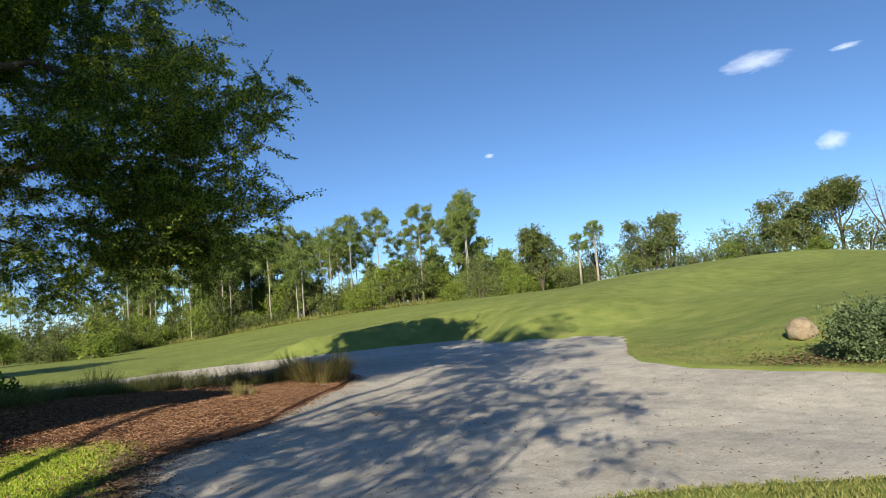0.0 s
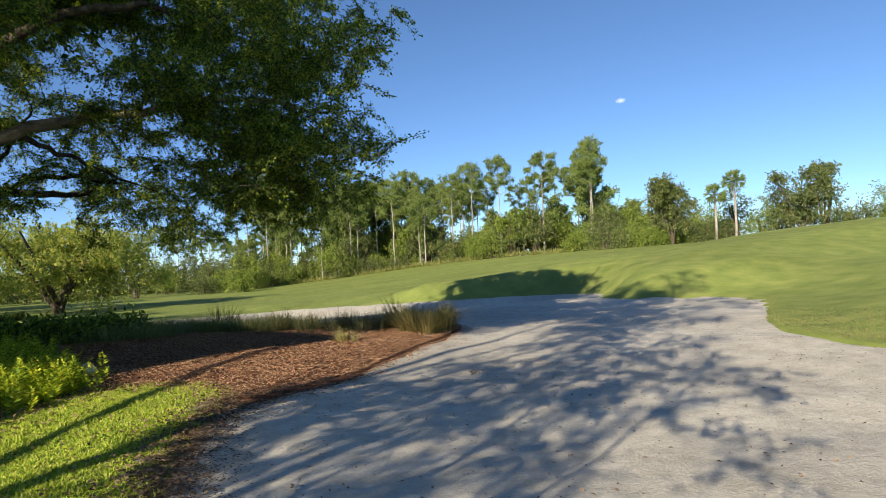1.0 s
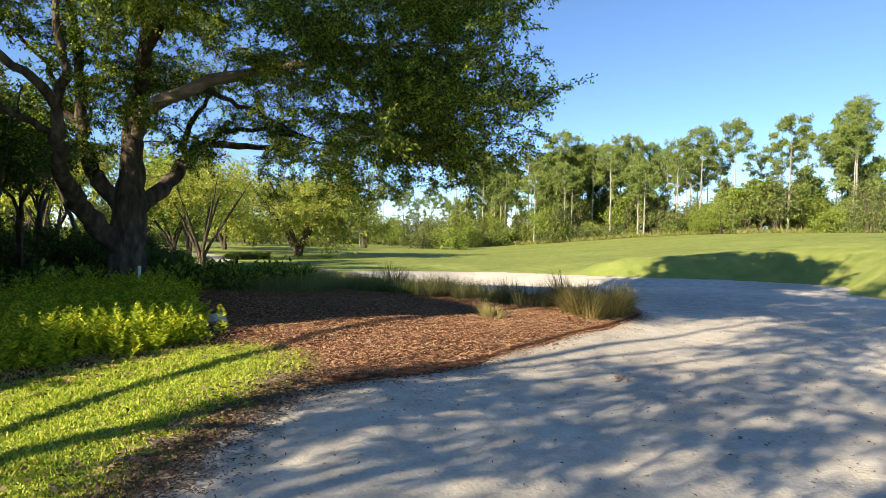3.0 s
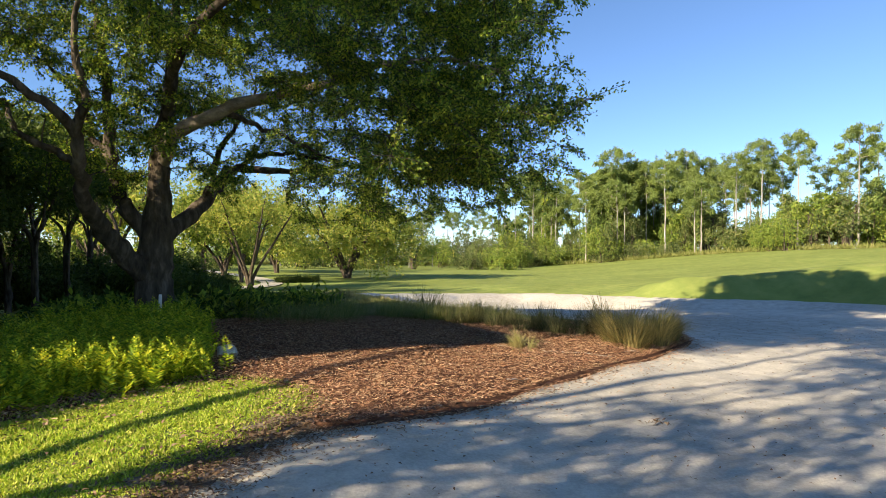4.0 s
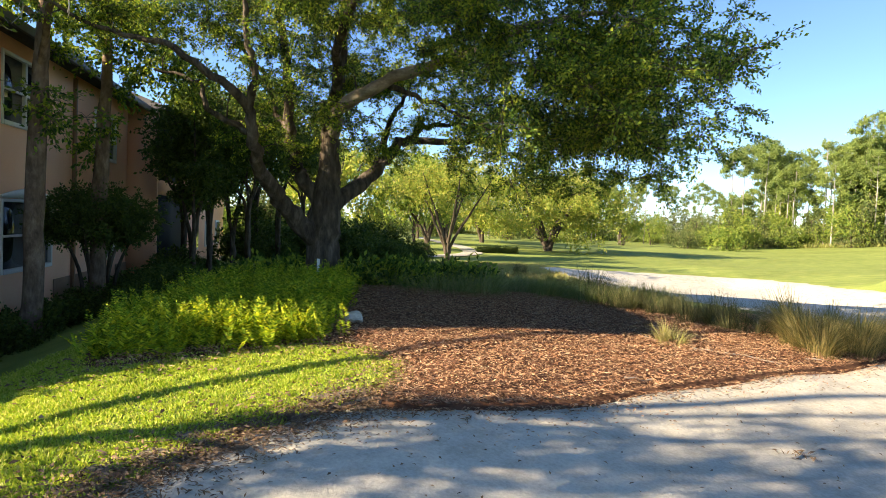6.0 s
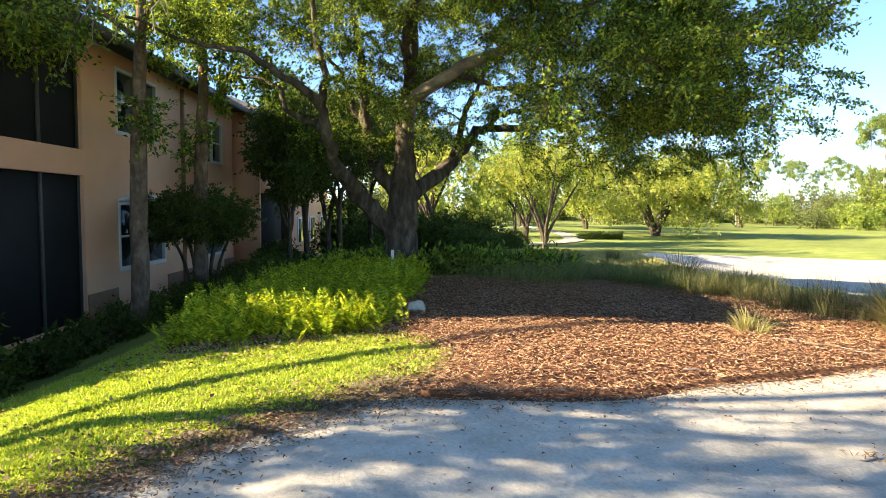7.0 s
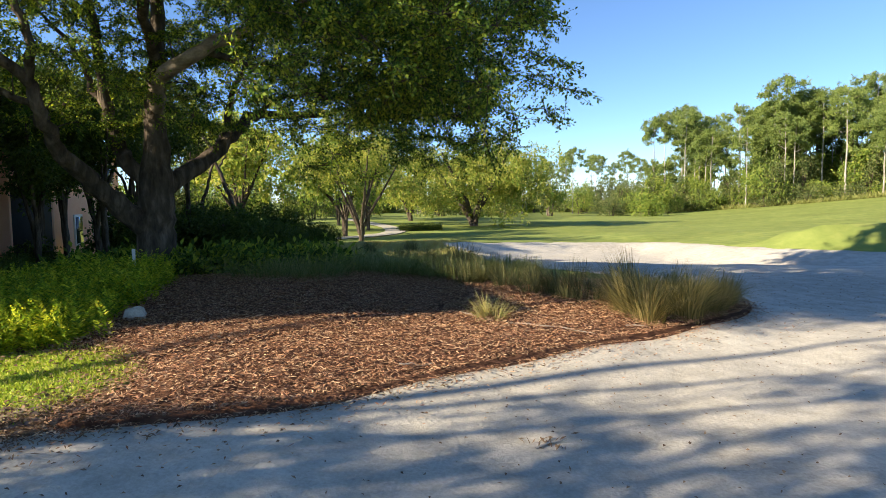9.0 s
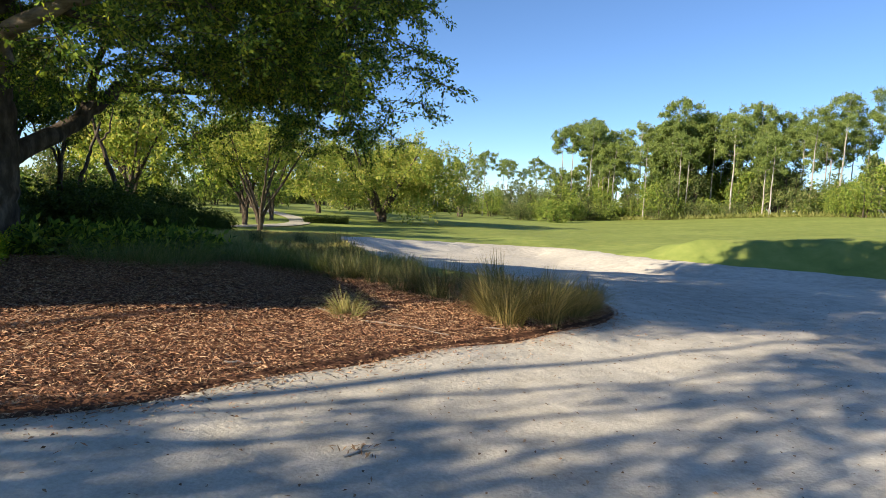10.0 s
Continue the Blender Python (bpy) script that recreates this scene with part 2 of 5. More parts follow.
def leaves(geo, at, along, length, width, rng, fold=0.25):
    """One folded four-cornered leaf at each place."""
    n = len(at)
    d = unit(along)
    side = unit(np.cross(d, rng.normal(size=(n, 3))))
    up = np.cross(side, d)
    length = np.broadcast_to(length, (n,))[:, None]
    width = np.broadcast_to(width, (n,))[:, None]
    mid = at + d * length * 0.45 + up * width * fold
    v = np.stack([at, mid - side * width / 2, at + d * length, mid + side * width / 2], 1)
    geo.add(v.reshape(-1, 3), np.arange(4 * n).reshape(n, 4))


def inside(poly, x, y):
    """Signed distance to a closed line: below 0 inside."""
    p = np.asarray(poly, float)
    q = np.roll(p, -1, 0)
    x, y = np.asarray(x, float), np.asarray(y, float)
    if x.size < 4000:
        fx, fy = x.reshape(-1, 1), y.reshape(-1, 1)
        ax, ay, bx, by = p[:, 0], p[:, 1], q[:, 0], q[:, 1]
        ex, ey = bx - ax, by - ay
        t = np.clip(((fx - ax) * ex + (fy - ay) * ey) / (ex * ex + ey * ey), 0, 1)
        near = ((fx - ax - t * ex) ** 2 + (fy - ay - t * ey) ** 2).min(1)
        odd = ((((ay > fy) != (by > fy)) & (fx < ex * (fy - ay) / np.where(by == ay, 1e-9, ey) + ax)).sum(1) % 2).astype(bool)
        return (np.where(odd, -1, 1) * np.sqrt(near)).reshape(x.shape)
    best, odd = np.full(x.shape, 1e9), np.zeros(x.shape, bool)
    for (ax, ay), (bx, by) in zip(p, q):
        ex, ey = bx - ax, by - ay
        t = np.clip(((x - ax) * ex + (y - ay) * ey) / (ex * ex + ey * ey), 0, 1)
        best = np.minimum(best, (x - ax - t * ex) ** 2 + (y - ay - t * ey) ** 2)
        odd ^= ((ay > y) != (by > y)) & (x < (bx - ax) * (y - ay) / np.where(by == ay, 1e-9, by - ay) + ax)
    return np.where(odd, -1, 1) * np.sqrt(best)


def rounded(poly, times=2):
    p = np.asarray(poly, float)
    for _ in range(times):
        q = np.roll(p, -1, 0)
        p = np.stack([0.75 * p + 0.25 * q, 0.25 * p + 0.75 * q], 1).reshape(-1, 2)
    return p


# ---------------------------------------------------------------- the lie of the land
SAND = rounded([(-0.45, 2.6), (-0.12, 3.8), (0.15, 4.65), (0.62, 5.3), (1.2, 6.05), (1.9, 6.6), (2.75, 7.35), (3.95, 8.4), (5.2, 9.55), (6.1, 10.7), (6.5, 11.6),
                (6.7, 13.0), (5.2, 14.6), (3.6, 16.2), (2.5, 18.5), (1.2, 23.0), (0.3, 28.0), (0.6, 33.0), (5.4, 37.5), (9.0, 38.8), (12.2, 38.5), (12.9, 34.0),
                (12.2, 28.0), (12.9, 24.8), (14.8, 23.9), (17.6, 22.6), (19.7, 20.4), (19.0, 17.6), (16.0, 15.2), (15.5, 13.6), (15.8, 12.3), (17.0, 11.2), (16.4, 9.4),
                (14.0, 7.7), (10.2, 5.5), (8.9, 3.7), (8.6, 2.4), (8.3, 0.6), (8.2, -1.5), (7.0, -4.0), (5.2, -3.2), (4.0, -1.2), (3.3, -0.3), (2.6, 0.65), (2.05, 1.1), (1.0, 1.4), (0.1, 1.9)])
BED = rounded([(0.80, 5.28), (1.10, 5.32), (1.64, 5.62), (2.30, 6.14), (3.1, 6.95), (4.3, 8.0), (5.6, 9.15), (6.7, 10.3), (7.1, 11.4), (6.5, 12.8), (4.6, 13.4), (3.0, 13.6),
               (1.5, 14.2), (-1.0, 15.0), (-4.2, 14.0), (-4.8, 11.0), (-3.8, 8.5), (-3.1, 6.4), (-1.95, 5.6), (-1.2, 6.4), (-0.8, 6.95), (-0.25, 7.1), (0.28, 6.85), (0.66, 6.4), (0.8, 5.95), (0.72, 5.6)])


def land(x, y):
    """Height of the open ground, before the bed and the sand are laid on it."""
    x, y = np.asarray(x, float), np.asarray(y, float)
    r = np.hypot(x - 3, y - 6)
    w = smooth01(12, 42, r)
    u = x - 0.2 * y
    far = -1.2 + 0.085 * 48 * smooth01(0, 1, np.clip((u - 0) / 62, 0, 1))
    h = far * w
    h = h + 0.30 * np.exp(-((x + 0.2) / 3.4) ** 2 - ((y - 10.6) / 2.8) ** 2) + 0.10 * np.exp(-((x - 0.2) / 3.0) ** 2 - ((y - 6.0) / 2.2) ** 2)
    h = h - 0.78 * smooth01(1.1, -2.6, 0.907 * x + 0.42 * y) * smooth01(60, 25, r)
    s = inside(SAND, x, y)
    bank = smooth01(10.5, 14.0, x) * smooth01(10, 17, y) * smooth01(31, 23, y)
    h = h + 1.0 * bank * smooth01(0.05, 1.6, s) + 0.8 * smooth01(0.3, 7, s) * smooth01(7.5, 12, x) * smooth01(60, 20, r)
    return h + 0.02 * np.sin(1.3 * x + 0.7 * y) * np.sin(0.9 * y - 0.4 * x)


def sand_floor(x, y):
    s = inside(SAND, x, y)
    x, y = np.asarray(x, float), np.asarray(y, float)
    soft = land(x, y)
    return soft - 0.055 * smooth01(0.06, -0.22, inside(BED, x, y)) - 0.012 - 0.038 * smooth01(1.0, 2.6, x) * smooth01(0.05, 0.8, inside(BED, x, y)) - 0.08 * smooth01(0.0, -2.5, s) - 0.5 * smooth01(0.0, -3.2, s) * smooth01(17.5, 22.5, y) + 0.012 * np.sin(3.1 * x + 1.2 * y) * np.sin(2.3 * y - 1.7 * x)


def ground_at(x, y):
    """Height on which a thing stands."""
    x, y = np.asarray(x, float), np.asarray(y, float)
    s, b = inside(SAND, x, y), inside(BED, x, y)
    g = land(x, y)
    g = np.where(s < 0, sand_floor(x, y), g)
    return np.where(b < 0, np.maximum(g, land(x, y) + 0.02 + 0.05 * smooth01(0, -0.6, b)), g)


def sheet(name, x, y, z, material, label, category, keep=None):
    geo = Geo()
    n, k = x.shape
    i, j = np.meshgrid(np.arange(n - 1), np.arange(k - 1), indexing="ij")
    f = np.stack([i * k + j, (i + 1) * k + j, (i + 1) * k + j + 1, i * k + j + 1], -1).reshape(-1, 4)
    if keep is not None:
        kf = keep.ravel()
        f = f[kf[f].any(1)]
        used = np.unique(f)
        back = np.zeros(n * k, int)
        back[used] = np.arange(len(used))
        geo.add(np.stack([x, y, z], -1).reshape(-1, 3)[used], back[f])
    else:
        geo.add(np.stack([x, y, z], -1).reshape(-1, 3), f)
    ob = part(name, geo, material, smooth=True)
    return tagged(ob, label, category, kind="structure")


def spread(lo, hi, far_out, step):
    """Grid lines: close together between lo and hi, ever wider towards far_out."""
    mid = np.arange(lo, hi + step, step)
    out, s = [], step
    at = hi + step
    while at < far_out:
        s *= 1.13
        at += s
        out.append(at)
    return np.concatenate([-np.array(out[::-1]) + lo + hi, mid, np.array(out)])


gx, gy = np.meshgrid(spread(-6, 9, 2600, 0.12), spread(-3, 16, 2600, 0.12), indexing="ij")
s_g, b_g = inside(SAND, gx, gy), inside(BED, gx, gy)
gz = land(gx, gy) - 0.22 * smooth01(0.05, -0.30, np.minimum(s_g, b_g)) - 0.75 * smooth01(-0.4, -2.4, s_g) * smooth01(16, 19, gy)
ground = sheet("ground", gx, gy, gz, M_LAWN, "mown green golf course grass rolling away to the woods", "lawn")

sx, sy = np.meshgrid(np.arange(-1.2, 21, 0.1), np.arange(-5, 41, 0.1), indexing="ij")
s_s = inside(SAND, sx, sy)
sheet("bunker_sand", sx, sy, sand_floor(sx, sy), M_SAND, "pale grey raked bunker sand with scattered dead leaves", "sand", s_s < 0.25)

bx, by = np.meshgrid(np.arange(-5.4, 7.8, 0.08), np.arange(3.2, 15.6, 0.08), indexing="ij")
b_s = inside(BED, bx, by)
bz = land(bx, by) + 0.07 * smooth01(0.12, -0.6, b_s) - 0.30 * smooth01(0.02, 0.26, b_s) - 0.03
sheet("mulch_bed", bx, by, bz, M_MULCH, "raised planting bed of red-brown bark mulch", "mulch bed", b_s < 0.3)

ex, ey = np.meshgrid(np.arange(-1.3, 1.6, 0.035), np.arange(0.9, 6.1, 0.035), indexing="ij")
e_s, e_b = inside(SAND, ex, ey), inside(BED, ex, ey)
wob = 0.10 * np.sin(5.1 * ex + 2.3 * ey) + 0.08 * np.sin(9.7 * ey - 4.0 * ex + 1.0) + 0.05 * np.sin(23.0 * ex + 17.0 * ey)
e_in = (e_s < 0.20 + wob) & (e_s > -0.04 + 0.7 * wob) & (e_b > -0.04)
e_z = np.maximum(np.where(e_s < 0.25, sand_floor(ex, ey), -9), land(ex, ey) - 0.22 * smooth01(0.05, -0.30, np.minimum(e_s, e_b))) + 0.007
sheet("soil_strip", ex, ey, e_z, M_SOIL, "bare brown soil between the lawn and the sand", "soil", e_in)

# ---------------------------------------------------------------- trees


def grow(rng, skeleton, clusters, twig, thick=0.012, lift=0.12):
    """Joins each leaf cluster to the nearest wood with a bent branch."""
    pts = np.concatenate([s[0] for s in skeleton])
    rad = np.concatenate([s[1] for s in skeleton])
    order = np.argsort([np.min(np.linalg.norm(pts - c, axis=1)) for c in clusters])
    for c in clusters[order]:
        d = np.linalg.norm(pts - c, axis=1) + 0.6 * np.maximum(pts[:, 2] - c[2], 0)
        i = int(np.argmin(d))
        a, span = pts[i], np.linalg.norm(pts[i] - c)
        if span < 0.05:
            continue
        t = np.linspace(0, 1, 5)[:, None]
        bend = np.array([0, 0, lift * span]) + rng.normal(0, 0.10 * span, 3)
        line = a + (c - a) * t + bend * (4 * t * (1 - t))
        r0 = min(rad[i] * 0.7, thick + 0.012 * span)
        rr = np.linspace(r0, 0.35 * thick, 5)
        tube(twig, line, rr, 5 if r0 > 0.02 else 3, cap=False)
        pts, rad = np.vstack([pts, line[1:]]), np.concatenate([rad, rr[1:]])


def blob_points(rng, blobs, count):
    """Places in a crown that is a heap of egg shapes (x, y, z, rx, ry, rz)."""
    b = np.array(blobs, float)
    vol = b[:, 3] * b[:, 4] * b[:, 5]
    pick = rng.choice(len(b), count, p=vol / vol.sum())
    d = unit(rng.normal(size=(count, 3))) * (rng.random(count) ** 0.42)[:, None]
    return b[pick, :3] + d * b[pick, 3:6]


def bough_points(rng, blobs, count, boughs, size):
    """The same, gathered into flat layered boughs with gaps between them."""
    heart = blob_points(rng, blobs, boughs)
    own = rng.integers(0, boughs, count)
    reach = rng.uniform(0.6, 1.3, boughs)[own, None]
    return heart[own] + reach * size * rng.normal(size=(count, 3)) * np.array([1.0, 1.0, 0.42])


def leaf_cloud(geo, rng, clusters, per, spread_r, length, width, droop=0.3, sprays=7, twig=None, flat=1.0):
    """Leaves set along short sprays that fan out from each cluster."""
    n = len(clusters) * per
    rays = unit(rng.normal(size=(len(clusters), sprays, 3)) * np.array([1, 1, flat]) + np.array([0, 0, -0.1])) * (spread_r * rng.uniform(1.0, 2.4, (len(clusters), sprays)))[..., None]
    which = rng.integers(0, sprays, n)
    own = np.repeat(np.arange(len(clusters)), per)
    ray = rays[own, which]
    u = rng.uniform(0.1, 1.0, n)[:, None]
    at = clusters[own] + ray * u - np.array([0, 0, droop * spread_r * 0.6]) * u ** 2 + rng.normal(0, 0.10 * spread_r + 0.2 * width, (n, 3))
    k = rng.uniform(0.7, 1.25, n)
    leaves(geo, at, unit(ray) * 0.7 + rng.normal(0, 0.6, (n, 3)) - np.array([0, 0, droop]), length * k, width * k, rng)
    if twig is not None:
        for c, rr in zip(clusters, rays):
            for r in rr:
                tube(twig, [c, c + 0.5 * r - np.array([0, 0, droop * spread_r * 0.15]), c + r - np.array([0, 0, droop * spread_r * 0.6])], [0.005, 0.004, 0.002], 3, cap=False)


def tree(name, label, at, limbs, blobs, clusters, per, spread_r, leaf, leaf_mat, bark, seed, category="tree", lift=0.12, thick=0.012, group="", fine=False, clear=(), crook=0.012, pale=(), boughs=0, bough=0.5, flat=1.0, low=0.5):
    """limbs: lists of (x, y, z, radius) from the base on, in metres from the foot."""
    rng = np.random.default_rng(seed)
    root = thing(name, at, label, category, group)
    skeleton = []
    for i, limb in enumerate(limbs):
        p = np.array(limb, float)
        line = smooth_line(p, 5)
        line[1:-1, 3] *= 1 + rng.normal(0, 0.05, len(line) - 2)
        line[2:-1, :3] += rng.normal(0, crook if i else 0.012, line[2:-1, :3].shape)
        geo = Geo()
        tube(geo, line[:, :3], np.maximum(line[:, 3], 0.006), 14 if p[0][3] > 0.1 else 8)
        # limbs listed in pale take the bark painted as if sunlit
        part("trunk" if i == 0 else "limb", geo, M_SUNLIT_BARK if i in pale else bark, root, smooth=True)
        skeleton.append((line[3:, :3], line[3:, 3]))
    cl = bough_points(rng, blobs, clusters, boughs, bough) if boughs else blob_points(rng, blobs, clusters)
    cl[:, 2] = np.maximum(cl[:, 2], low)
    for x0, x1, z0, z1, share, y1 in clear:
        cl = cl[~((cl[:, 0] > x0) & (cl[:, 0] < x1) & (cl[:, 1] < y1) & (cl[:, 2] > z0) & (cl[:, 2] < z1) & (rng.random(len(cl)) < share))]
    wood, crown = Geo(), Geo()
    grow(rng, skeleton, cl, wood, thick, lift)
    leaf_cloud(crown, rng, cl, per, spread_r, leaf[0], leaf[1], twig=wood if fine else None, flat=flat)
    tagged(part("branchwork", wood, bark, root), kind="stuff")
    part("crown", crown, leaf_mat, root)
    return root


OAK = (-2.65, 12.0, float(ground_at(-2.65, 12.0)) - 0.05)
oak = tree("oak_tree", "large live oak with dark forked trunk in the mulch bed", OAK,
     [[(0.0, 0, 0, 0.44), (0.0, 0, 0.25, 0.35), (0.0, 0, 0.9, 0.31), (0.02, 0, 1.5, 0.29), (0.06, 0, 2.3, 0.21), (0.10, -0.05, 3.1, 0.17), (0.3, -0.2, 4.2, 0.12), (0.4, -0.3, 5.6, 0.07), (0.5, -0.3, 6.8, 0.03)],
      [(-0.05, 0.0, 0.75, 0.20), (-0.35, -0.45, 1.25, 0.17), (-0.56, -0.95, 1.72, 0.145), (-0.44, -1.85, 2.35, 0.105), (-0.34, -2.3, 2.95, 0.08), (-0.62, -2.9, 3.4, 0.06), (-1.15, -3.2, 3.75, 0.045), (-1.9, -3.4, 3.9, 0.035), (-2.8, -3.9, 4.25, 0.02)],
      [(0.0, 0.0, 1.35, 0.16), (-0.30, -0.05, 1.85, 0.14), (-0.62, -0.1, 2.4, 0.12), (-0.68, -0.3, 3.4, 0.09), (-0.75, -0.5, 4.8, 0.06), (-0.9, -0.6, 6.0, 0.03)],
      [(0.05, 0.0, 1.5, 0.17), (0.42, 0.9, 2.05, 0.15), (0.65, 1.6, 2.65, 0.13), (0.85, 2.3, 3.1, 0.10), (1.8, 2.7, 3.15, 0.07), (3.2, 2.6, 3.3, 0.04)],
      [(0.1, 0.0, 2.85, 0.13), (0.5, -0.5, 3.35, 0.12), (1.3, -0.6, 3.75, 0.11), (1.95, -0.6, 4.0, 0.10), (3.2, -1.4, 4.1, 0.07), (4.5, -2.6, 4.2, 0.04), (5.7, -3.5, 3.8, 0.02)],
      [(0.2, -0.1, 3.6, 0.09), (0.9, -1.5, 4.6, 0.08), (2.4, -2.6, 5.3, 0.06), (4.2, -3.0, 5.3, 0.03)],
      [(-0.42, -1.9, 2.4, 0.08), (-0.75, -1.7, 2.75, 0.06), (-1.25, -1.9, 3.0, 0.05), (-1.6, -1.8, 3.5, 0.035), (-2.3, -2.0, 3.7, 0.02)],
      [(-0.34, -2.3, 2.95, 0.07), (-0.1, -2.5, 3.5, 0.06), (-0.2, -2.7, 4.2, 0.045), (0.1, -2.9, 5.0, 0.02)],
      [(-0.66, -0.2, 2.9, 0.07), (-1.0, -0.1, 3.3, 0.055), (-1.2, -0.3, 4.0, 0.04), (-1.8, -0.4, 4.6, 0.02)],
      [(0.66, 1.6, 2.7, 0.08), (0.7, 1.5, 3.3, 0.06), (1.1, 1.3, 3.9, 0.04), (1.5, 1.4, 4.7, 0.02)],
      [(0.85, 2.3, 3.1, 0.07), (1.5, 1.9, 3.4, 0.055), (2.3, 1.6, 3.4, 0.04), (3.0, 1.0, 3.15, 0.02)],
      [(1.3, -0.6, 3.75, 0.06), (1.9, 0.0, 3.6, 0.045), (2.7, 0.2, 3.3, 0.03), (3.5, -0.1, 2.9, 0.012)]],
     [(2.5, -0.6, 5.0, 4.5, 4.2, 2.7), (4.9, -3.4, 4.2, 2.5, 2.3, 1.8), (5.3, -2.8, 3.25, 2.0, 2.0, 0.9), (5.3, -2.8, 3.25, 2.0, 2.0, 0.9), (5.2, -3.2, 4.4, 2.4, 2.2, 1.5), (-1.0, -0.4, 5.4, 2.8, 3.2, 1.5), (-0.6, -0.6, 4.4, 2.2, 2.2, 0.9), (1.2, -0.6, 8.0, 3.6, 3.2, 2.2), (3.5, -2.2, 4.0, 2.8, 2.2, 1.3), (3.0, 2.6, 3.0, 2.6, 2.2, 1.2), (-2.4, -3.2, 4.7, 1.8, 1.7, 0.8), (4.4, -2.4, 6.0, 2.2, 2.2, 1.5), (5.4, -2.9, 3.2, 1.4, 1.6, 1.0), (5.45, -3.0, 4.7, 1.4, 1.6, 1.3), (-0.4, -0.9, 3.4, 1.9, 1.6, 1.2), (1.2, 0.2, 3.6, 1.8, 1.6, 1.0), (5.0, -2.9, 2.5, 1.6, 1.5, 0.7), (4.2, -2.4, 2.55, 1.8, 1.6, 0.6), (-2.0, -4.5, 4.9, 1.5, 0.7, 0.45), (-2.0, -4.5, 4.9, 1.5, 0.7, 0.45), (3.6, -1.0, 2.9, 1.9, 2.0, 0.7), (5.0, -2.8, 3.6, 1.9, 1.8, 1.1)],
     1640, 320, 0.23, (0.047, 0.026), M_OAK_LEAF, M_BARK, 11, fine=True, clear=[(-4, 0.9, 0, 4.0, 0.3, 9), (0.9, 2.4, 0, 3.7, 0.3, 9), (0.4, 2.2, 3.0, 4.3, 0.9, -0.5), (6.7, 12, 0, 12, 0.9, 9)], crook=0.028, pale=(4,), boughs=250, bough=0.46, flat=0.55)


org = np.random.default_rng(12)
top = Geo()
leaf_cloud(top, org, blob_points(org, [(1.7, -1.5, 9.0, 3.5, 3.6, 2.2), (0.9, -0.6, 7.6, 3.3, 3.6, 1.8), (1.0, -0.4, 9.6, 3.2, 3.2, 1.8)], 640), 115, 0.34, 0.16, 0.10)
part("upper_crown", top, M_OAK_LEAF, oak)


def pine(seed, height, label, name="pine_tree", bare=0.5, spread_c=4.4):
    rng = np.random.default_rng(seed)
    root = thing(name, (0, 0, 0), label, "tree", "pines along the woodland edge")
    lean = rng.normal(0, 0.25, 2)
    z = np.linspace(-0.4, height, 9)
    line = np.stack([lean[0] * (z / height) ** 2 + rng.normal(0, 0.05, 9), lean[1] * (z / height) ** 2 + rng.normal(0, 0.05, 9), z], 1)
    geo = Geo()
    tube(geo, line, np.linspace(0.21, 0.05, 9), 8)
    part("trunk", geo, M_PINE_BARK, root, smooth=True)
    cl = []
    turn = rng.uniform(0, 6.28)
    for k in range(20):
        u = (k + rng.random()) / 20
        h = height * (bare + (0.97 - bare) * u ** 0.8)
        reach = spread_c * (0.35 + 0.75 * math.sin(math.pi * (0.22 + 0.66 * u))) * rng.uniform(0.35, 0.9)
        turn += 2.4 + rng.normal(0, 0.5)
        tip = np.array([lean[0] + reach * math.cos(turn), lean[1] + reach * math.sin(turn), h + 0.22 * reach])
        clump = rng.uniform(0.55, 1.1)
        for q in range(8):
            cl.append(tip + clump * np.array([rng.normal(0, 0.62), rng.normal(0, 0.62), rng.normal(0, 0.24)]))
    for q in range(7):
        cl.append((lean[0] + rng.normal(0, 0.7), lean[1] + rng.normal(0, 0.7), height + rng.normal(-0.2, 0.35)))
    cl = np.array(cl)
    wood, crown = Geo(), Geo()
    grow(rng, [(line[2:], np.linspace(0.18, 0.05, 7))], cl, wood, 0.03, 0.05)
    tagged(part("branchwork", wood, M_PINE_BARK, root), kind="stuff")
    leaf_cloud(crown, rng, cl, 42, 0.38, 0.42, 0.13, droop=-0.35)
    part("crown", crown, M_PINE, root)
    return root


def bush(name, seed, size, count, leaf, material, label, category="shrub", group="", stems=5, per=40):
    """A shrub of leaf clusters on bent stems; size: half width, half depth, height."""
    rng = np.random.default_rng(seed)
    root = thing(name, (0, 0, 0), label, category, group)
    w, d, h = size
    cl = blob_points(rng, [(0, 0, 0.55 * h, w * 0.8, d * 0.8, h * 0.45), (0.3 * w, 0.1 * d, 0.4 * h, w * 0.65, d * 0.7, h * 0.36), (-0.35 * w, -0.1 * d, 0.38 * h, w * 0.6, d * 0.7, h * 0.36)], count)
    cl[:, 2] = np.maximum(cl[:, 2], 0.05 * h)
    wood, crown = Geo(), Geo()
    sk = []
    for k in range(stems):
        a = rng.uniform(0, 2 * math.pi)
        tip = np.array([0.35 * w * math.cos(a), 0.35 * d * math.sin(a), 0.6 * h])
        line = np.array([[0.1 * w * math.cos(a), 0.1 * d * math.sin(a), -0.1], tip * 0.5, tip])
        tube(wood, line, [0.02 * h + 0.01, 0.015 * h + 0.008, 0.008 * h], 5)
        sk.append((line, np.array([0.02, 0.015, 0.01]) * h))
    grow(rng, sk, cl, wood, 0.006 * h + 0.002, 0.05)
    tagged(part("stemwork", wood, M_BARK, root), kind="stuff")
    leaf_cloud(crown, rng, cl, per, 0.16 * min(w, h) + 0.04, leaf[0], leaf[1])
    part("foliage", crown, material, root)
    return root


